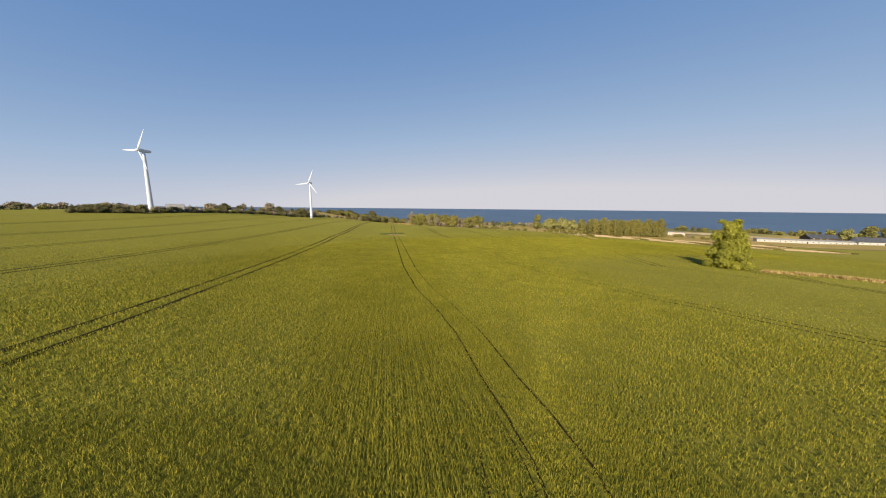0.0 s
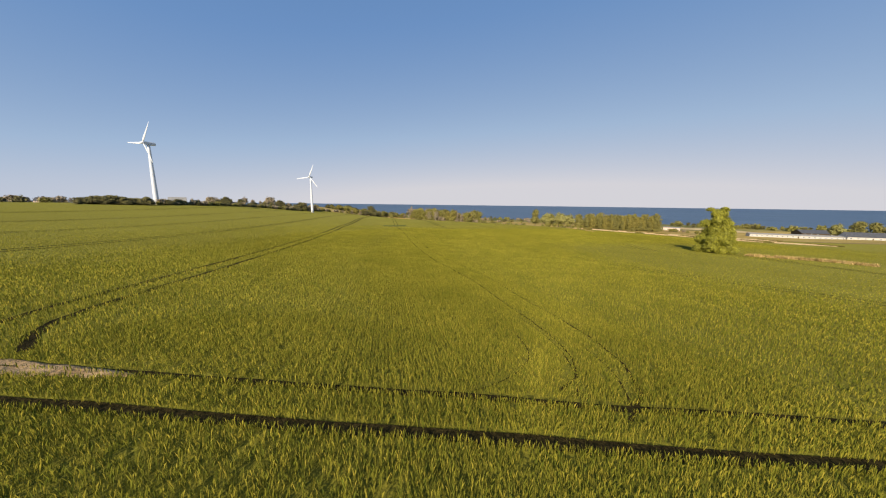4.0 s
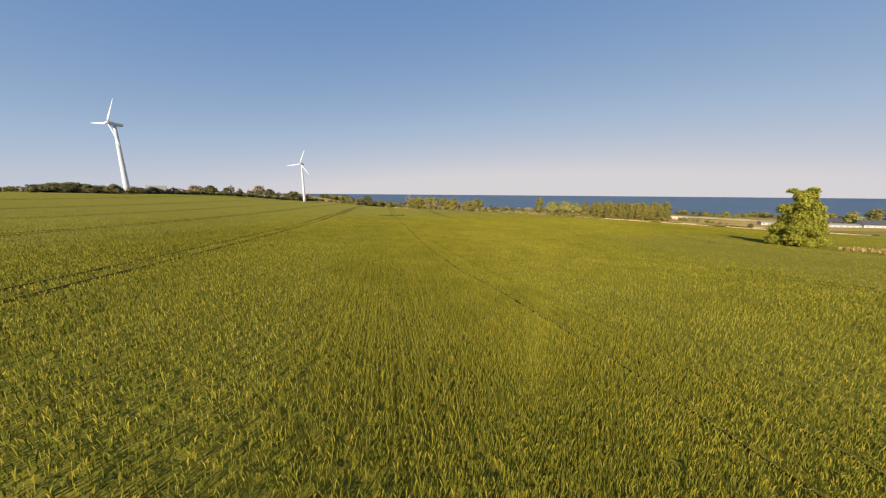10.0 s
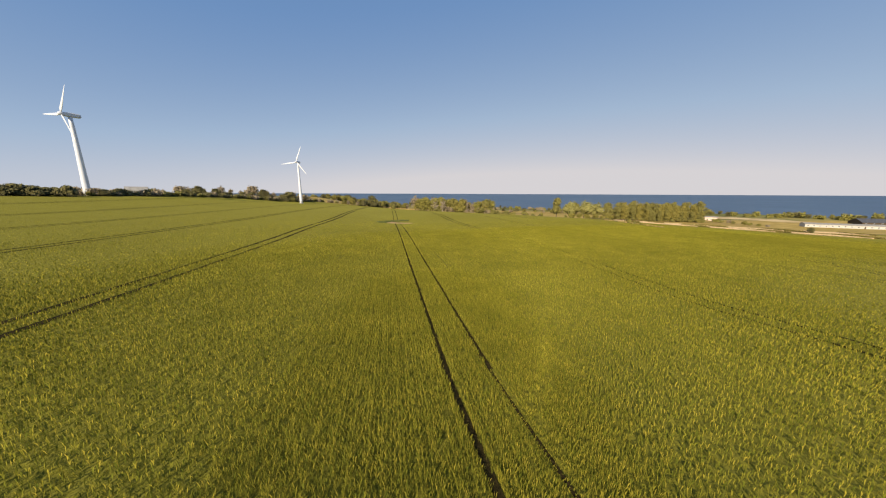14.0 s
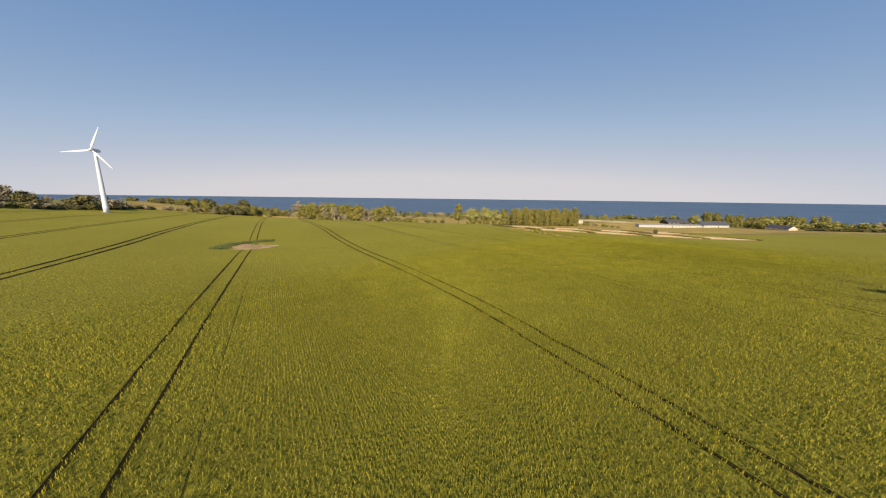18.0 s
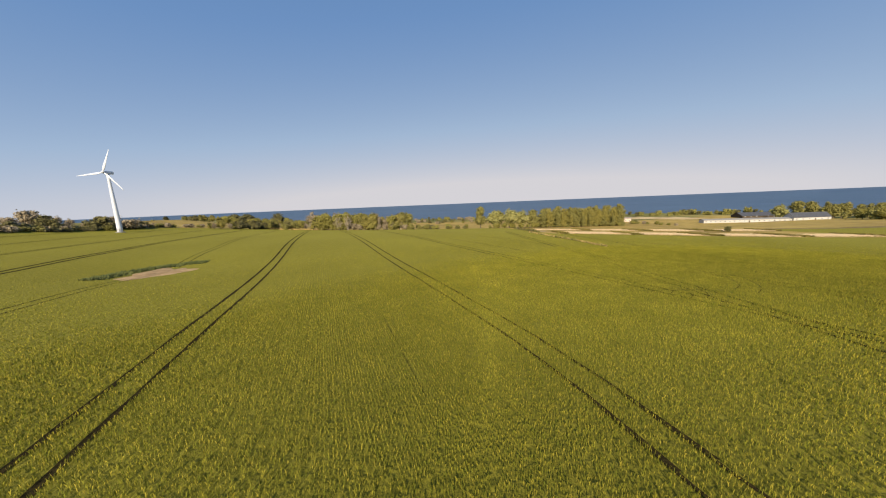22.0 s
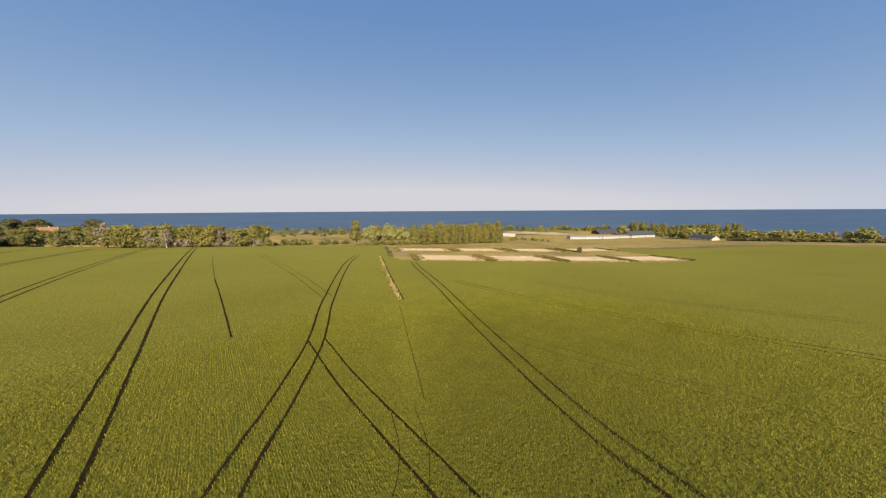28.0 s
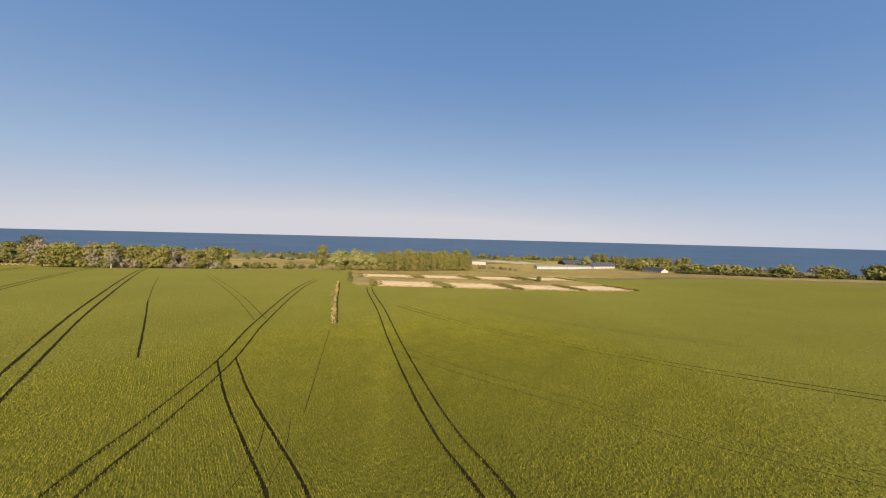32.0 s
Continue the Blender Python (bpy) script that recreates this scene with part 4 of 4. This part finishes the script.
def plant(kind, x, y, h, turn, wide=1.0):
    """Build each kind once, then copy it."""
    name, h0, *rest = KINDS[kind]
    m = pose(x, y, height(x, y) - 0.1, 0, 0, turn)
    s = h / h0
    scale = Matrix.Diagonal((s * wide, s * wide, s, 1))
    if kind not in MADE:
        MADE[kind] = tree(name, h0, *rest)
        tagged(MADE[kind], LABELS[kind], "bush" if name == "bush" else "tree", "trees and bushes along the coast")
        ob = MADE[kind]
    else:
        ob = copy_thing(MADE[kind], m)
    ob.matrix_basis = m @ scale
    return ob


def strewn(x0, y0, x1, y1, n, depth, kinds, h0, h1, seed):
    rng = random.Random(seed)
    for i in range(n):
        t = (i + rng.uniform(0.1, 0.9)) / n
        o = rng.uniform(-depth, depth)
        l = math.hypot(x1 - x0, y1 - y0)
        x, y = x0 + (x1 - x0) * t + (y1 - y0) / l * o, y0 + (y1 - y0) * t - (x1 - x0) / l * o
        yield rng.choice(kinds), x, y, rng.uniform(h0, h1), rng.uniform(0, 360), rng.uniform(0.85, 1.2)


def belt(*row):
    """Trees of their own strewn along a line."""
    for one in strewn(*row):
        plant(*one)


def woods(name, label, *row):
    """Far woods or a long hedge: many trees joined into one mesh."""
    co, start, total, index, mats, slots, nv, nl = [], [], [], [], [], [], 0, 0
    for kind, x, y, h, turn, wide in strewn(*row):
        if kind not in FAR:
            name_, h0, w0, shape, leaf, seed, leaves, size = KINDS[kind]
            FAR[kind] = tree(name_, h0, w0, shape, leaf, seed + 100, int(leaves * 0.27), size * 1.85)
        s = h / KINDS[kind][1]
        m = np.array(pose(x, y, height(x, y) - 0.1, 0, 0, turn) @ Matrix.Diagonal((s * wide, s * wide, s, 1)))
        for ch in FAR[kind].children:
            me = ch.data
            v = np.empty(len(me.vertices) * 3, np.float32)
            me.vertices.foreach_get("co", v)
            v = v.reshape(-1, 3) @ m[:3, :3].T + m[:3, 3]
            ls, lt, vi = (np.empty(k, np.int32) for k in (len(me.polygons), len(me.polygons), len(me.loops)))
            me.polygons.foreach_get("loop_start", ls)
            me.polygons.foreach_get("loop_total", lt)
            me.loops.foreach_get("vertex_index", vi)
            mat = me.materials[0]
            if mat not in mats:
                mats.append(mat)
            co.append(v)
            start.append(ls + nl)
            total.append(lt)
            index.append(vi + nv)
            slots.append(np.full(len(ls), mats.index(mat), np.int32))
            nv, nl = nv + len(v), nl + len(vi)
    me = bpy.data.meshes.new(name)
    me.vertices.add(nv)
    me.vertices.foreach_set("co", np.concatenate(co).astype(np.float32).ravel())
    me.loops.add(nl)
    me.loops.foreach_set("vertex_index", np.concatenate(index))
    me.polygons.add(sum(len(s) for s in start))
    me.polygons.foreach_set("loop_start", np.concatenate(start))
    me.polygons.foreach_set("loop_total", np.concatenate(total))
    for mat in mats:
        me.materials.append(mat)
    me.polygons.foreach_set("material_index", np.concatenate(slots))
    me.update(calc_edges=True)
    return tagged(new(name, me), label, name.replace("_", " "), kind="stuff")


# shelter belt in the middle
belt(162, 328, 241, 322, 26, 3.0, ["poplar", "poplar", "poplar_b"], 16, 19.5, 1)
belt(160, 321, 241, 316, 22, 2.0, ["poplar_b", "poplar"], 10, 15, 21)
plant("poplar", 239, 318, 20, 40, 1.15)
plant("round_olive", 110, 346, 21, 10, 0.75)
plant("round_pale", 122, 339, 17, 80, 1.0)
plant("round_pale", 134, 334, 18, 200, 1.05)
plant("round_pale", 146, 331, 16.5, 20, 1.0)
plant("round_olive", 156, 331, 17, 120, 0.9)
plant("round_green", 128, 345, 17.5, 300, 1.0)
belt(112, 338, 241, 312, 26, 2, ["bush", "bush_green"], 2.5, 5, 2)
woods("hedge", "narrow dark hedge along a ditch", 119, 292, 102.5, 225, 24, 0.4, ["bush_dark", "bush"], 0.9, 1.6, 22)
# belt at the far end of the field
belt(-46, 368, 44, 370, 20, 5, ["round_yellow", "round_olive", "budding", "round_green"], 13, 17.5, 3)
belt(-46, 362, 46, 365, 16, 1.5, ["bush", "bush_green", "bush_brown", "round_yellow"], 4, 8, 4)
plant("round_yellow", 2, 364, 14, 30, 1.1)
plant("round_yellow", 9, 364, 14.5, 130, 1.1)
MADE["bare"] = tagged(tree("tree", 15, 10, "round", "brown", 61, 400, 0.5, bark=M_PALEBARK, bare=True), "pale-barked tree with bare spreading limbs", "tree")
MADE["bare"].matrix_basis = pose(-13, 358, height(-13, 358))
for x, y, turn in ((-21, 359, 130), (27, 364, 60), (35, 366, 200)):
    copy_thing(MADE["bare"], pose(x, y, height(x, y), 0, 0, turn))
# belt and gardens by the farmhouse
belt(-190, 455, -90, 500, 26, 7, ["round_olive", "round_yellow", "bush_green", "round_green", "bush_dark"], 6, 9.5, 5)
woods("woods", "mixed garden trees round the farmhouse", -330, 560, -120, 600, 22, 20, ["round_olive", "round_yellow", "round_dark", "budding"], 6, 10, 6)
plant("round_dark", -168, 650, 21, 0, 1.1)
plant("round_dark", -225, 668, 18, 50, 1.4)
plant("round_dark", -245, 668, 17, 90, 1.4)
# rough ground behind the field
belt(50, 385, 112, 400, 16, 14, ["bush", "bush_green", "bush_brown", "bush_dark"], 2.5, 5.5, 7)
woods("coastal_scrub", "low bushes on rough grassland", -60, 560, 200, 540, 40, 40, ["bush", "bush_brown", "bush_green", "bush_dark"], 2.5, 5, 23)
woods("coastal_scrub", "low green and brown scrub along the shore", -60, 690, 400, 560, 60, 25, ["bush", "round_olive", "bush_brown", "round_dark", "bush_green"], 3, 7, 8)
woods("woods", "distant belt of trees along the coast", -420, 760, -30, 660, 44, 30, ["round_olive", "bush", "budding", "round_dark"], 5, 10, 9)
belt(240, 330, 330, 340, 14, 6, ["bush", "bush_green", "bush_brown"], 2, 4, 24)
# hedge by the turbine and the trees that run on from it
belt(-191, 142, -174, 161, 15, 1.5, ["bush_dark"], 3.2, 5.4, 10)
belt(-178, 165, -168, 312, 34, 3, ["bush_dark", "bush_dark", "bush", "budding", "bush_brown"], 2.0, 4.4, 11)
belt(-230, 250, -150, 330, 20, 9, ["budding", "bush_brown", "budding", "budding", "bush_dark"], 4.5, 9.0, 25)
belt(-122, 352, -56, 397, 26, 4, ["bush", "round_olive", "round_yellow", "bush_dark", "budding"], 5, 8.5, 12)
woods("hedge", "low brown and olive hedge along the field edge", -179, 168, -150, 356, 110, 2.5, ["bush_brown", "bush", "bush_dark", "bush_dark"], 1.8, 3.2, 31)
belt(-156, 340, -122, 388, 12, 3, ["bush", "bush_brown"], 2, 3.5, 29)
woods("woods", "distant dark village trees on the skyline", -560, 330, -330, 420, 36, 40, ["budding", "bush_brown", "bush_brown", "budding", "round_dark"], 5, 9.5, 13)
woods("hedge", "distant dark hedge between fields", -420, 190, -250, 250, 14, 12, ["bush_dark", "bush"], 3, 5, 19)
# coast to the east
belt(497, 318, 590, 250, 26, 8, ["poplar", "round_olive", "poplar_b"], 14, 19, 15)
woods("hedge", "low clipped dark hedge beside the pasture", 397, 203, 386, 135, 44, 2, ["bush_dark"], 1.8, 2.8, 16)
woods("hedge", "long low dark hedge beside the pasture", 386, 135, 396, -40, 60, 3, ["bush_dark", "bush_green", "bush_dark"], 1.8, 3.2, 17)
woods("woods", "rounded green trees behind the houses", 425, 262, 540, 205, 30, 14, ["round_olive", "bush_green", "round_green"], 6, 11, 26)
woods("coastal_scrub", "scattered bushes and small trees on rough coastal ground", 460, 240, 400, -40, 70, 40, ["round_olive", "bush_green", "bush", "budding", "bush_green"], 4, 9, 18)
woods("woods", "distant olive-green coastal woods", 600, 330, 540, -60, 60, 50, ["round_olive", "bush_green", "bush", "budding"], 6, 11, 27)
woods("coastal_scrub", "belt of scrub and trees along the shore", 420, 520, 620, 380, 40, 25, ["round_olive", "bush", "round_dark", "bush_green"], 4, 9, 28)
plant("round_pale", 460, 328, 18, 0, 0.9)
plant("round_olive", 482, 327, 21, 30, 1.0)
plant("round_olive", 494, 322, 20, 130, 1.0)
plant("round_green", 425, 245, 11, 60, 1.2)
plant("bush_dark", 231, 224.5, 3.6, 20, 0.7)
plant("bush_green", 87.0, 184.5, 2.2, 20, 0.5)
plant("bush", 85.6, 178.5, 1.5, 50, 0.5)
plant("bush_green", 84.2, 170.5, 1.2, 80, 0.5)


# ---- buildings ----
def building(name, x, y, turn, length, width, wall_h, roof_h, wall_mat, roof_mat, windows, label, doors=1, over=0.4, chimney=False, category="house"):
    """Four walls, a pitched roof with thickness, windows and doors on both long sides; x, y is the middle."""
    b = empty(name, x, y, height(x, y), turn)
    L, W = length / 2, width / 2
    bm = bmesh.new()
    box(bm, -L, L, -W, W, -1.5, wall_h)
    for s in (-1, 1):
        a = [bm.verts.new((s * L, -W, wall_h)), bm.verts.new((s * L, W, wall_h)), bm.verts.new((s * L, 0, wall_h + roof_h * 0.98)),
             bm.verts.new((s * (L - 0.3), -W, wall_h)), bm.verts.new((s * (L - 0.3), W, wall_h)), bm.verts.new((s * (L - 0.3), 0, wall_h + roof_h * 0.98))]
        for f in ((0, 1, 2), (3, 5, 4), (0, 2, 5, 3), (1, 4, 5, 2)):
            bm.faces.new([a[i] for i in f])
    wall = part("wall", bm, wall_mat, b)
    bm = bmesh.new()
    slope = roof_h / W
    for s in (-1, 1):
        ring = []
        for px in (-L - over, L + over):
            ring.append([bm.verts.new((px, s * (W + over), wall_h - over * slope)), bm.verts.new((px, 0, wall_h + roof_h)),
                         bm.verts.new((px, 0, wall_h + roof_h + 0.22)), bm.verts.new((px, s * (W + over), wall_h - over * slope + 0.2))])
        for k in range(4):
            bm.faces.new((ring[0][k], ring[0][(k + 1) % 4], ring[1][(k + 1) % 4], ring[1][k]))
        bm.faces.new(ring[0])
        bm.faces.new(ring[1][::-1])
    roof = part("roof", bm, roof_mat, b)
    if chimney:
        bm = bmesh.new()
        box(bm, -0.4, 0.4, -0.4, 0.4, wall_h + roof_h - 0.6, wall_h + roof_h + 1.3, 0.04)
        c = part("chimney", bm, M_PINKWALL, roof)
        c.location = (L * 0.4, 0, 0)
    wz = min(wall_h - 1.5, 1.0)
    for side in (-1, 1):
        for i in range(windows):
            px = -L + (i + 0.5) * length / windows
            if doors and i == windows // 2 and side == -1:
                bm = bmesh.new()
                box(bm, px - 0.55, px + 0.55, side * W - 0.05, side * W + 0.05, 0, 2.1, 0.02)
                part("door", bm, M_WOODDARK, b)
                continue
            bm = bmesh.new()
            box(bm, px - 0.65, px + 0.65, side * W - 0.06, side * W + 0.06, wz, wz + 1.2, 0.02)
            win = part("window", bm, M_WHITE, b)
            bm = bmesh.new()
            for q in (-0.31, 0.31):
                box(bm, px + q - 0.25, px + q + 0.25, side * W - 0.075, side * W + 0.075, wz + 0.1, wz + 1.1)
            part("pane", bm, M_GLASS, win)
    return tagged(b, label, category, "buildings along the coast")


building("farmhouse", -209, 642, 12, 25, 9.5, 4.0, 5.0, M_WALL, M_REDROOF, 7, "whitewashed farmhouse with an orange clay tile roof", chimney=True)
building("long_house", 336, 417, -45, 19, 9, 4.6, 0.7, M_PINKWALL, M_GREYROOF, 5, "low pinkish-white house with a flat roof near the shore")
building("stable", 413.5, 332, -25, 80, 9, 3.2, 1.1, M_WALL, M_GREYROOF, 18, "long low white stable with a pale grey roof", category="stable")
building("barn", 492, 372, -20, 38, 18, 2.6, 4.0, M_WOODDARK, M_DARKROOF, 6, "wide barn with a dark slate-grey roof", category="barn")
building("house", 465.5, 310, -16, 36, 11, 3.4, 4.6, M_WALL, M_DARKROOF, 6, "white house with a dark slate roof beside the stable")
building("shed", 404, 222, 68, 21, 8, 2.3, 2.5, M_PINKWALL, M_DARKROOF, 4, "ochre-walled shed with a dark pitched roof", category="shed")
building("cottage", 570, 283, 80, 16, 9, 4, 3.5, M_WALL, M_GREYROOF, 4, "small white cottage among trees near the shore")
building("cottage", -230, 240, 40, 11, 7, 3, 2.6, M_WALL, M_GREYROOF, 3, "small white cottage behind the turbine hedge")
for k in range(9):
    building("house", -620 + 34 * k, 300 + 22 * k + 10 * math.sin(k * 2.1), 20 + 35 * math.sin(k), 15, 9, 3, 4, M_PINKWALL, M_DARKROOF, 4, "distant village house with a dark roof", chimney=k % 2 == 0)

for one in FAR.values():
    for ch in list(one.children):
        bpy.data.objects.remove(ch)
    bpy.data.objects.remove(one)
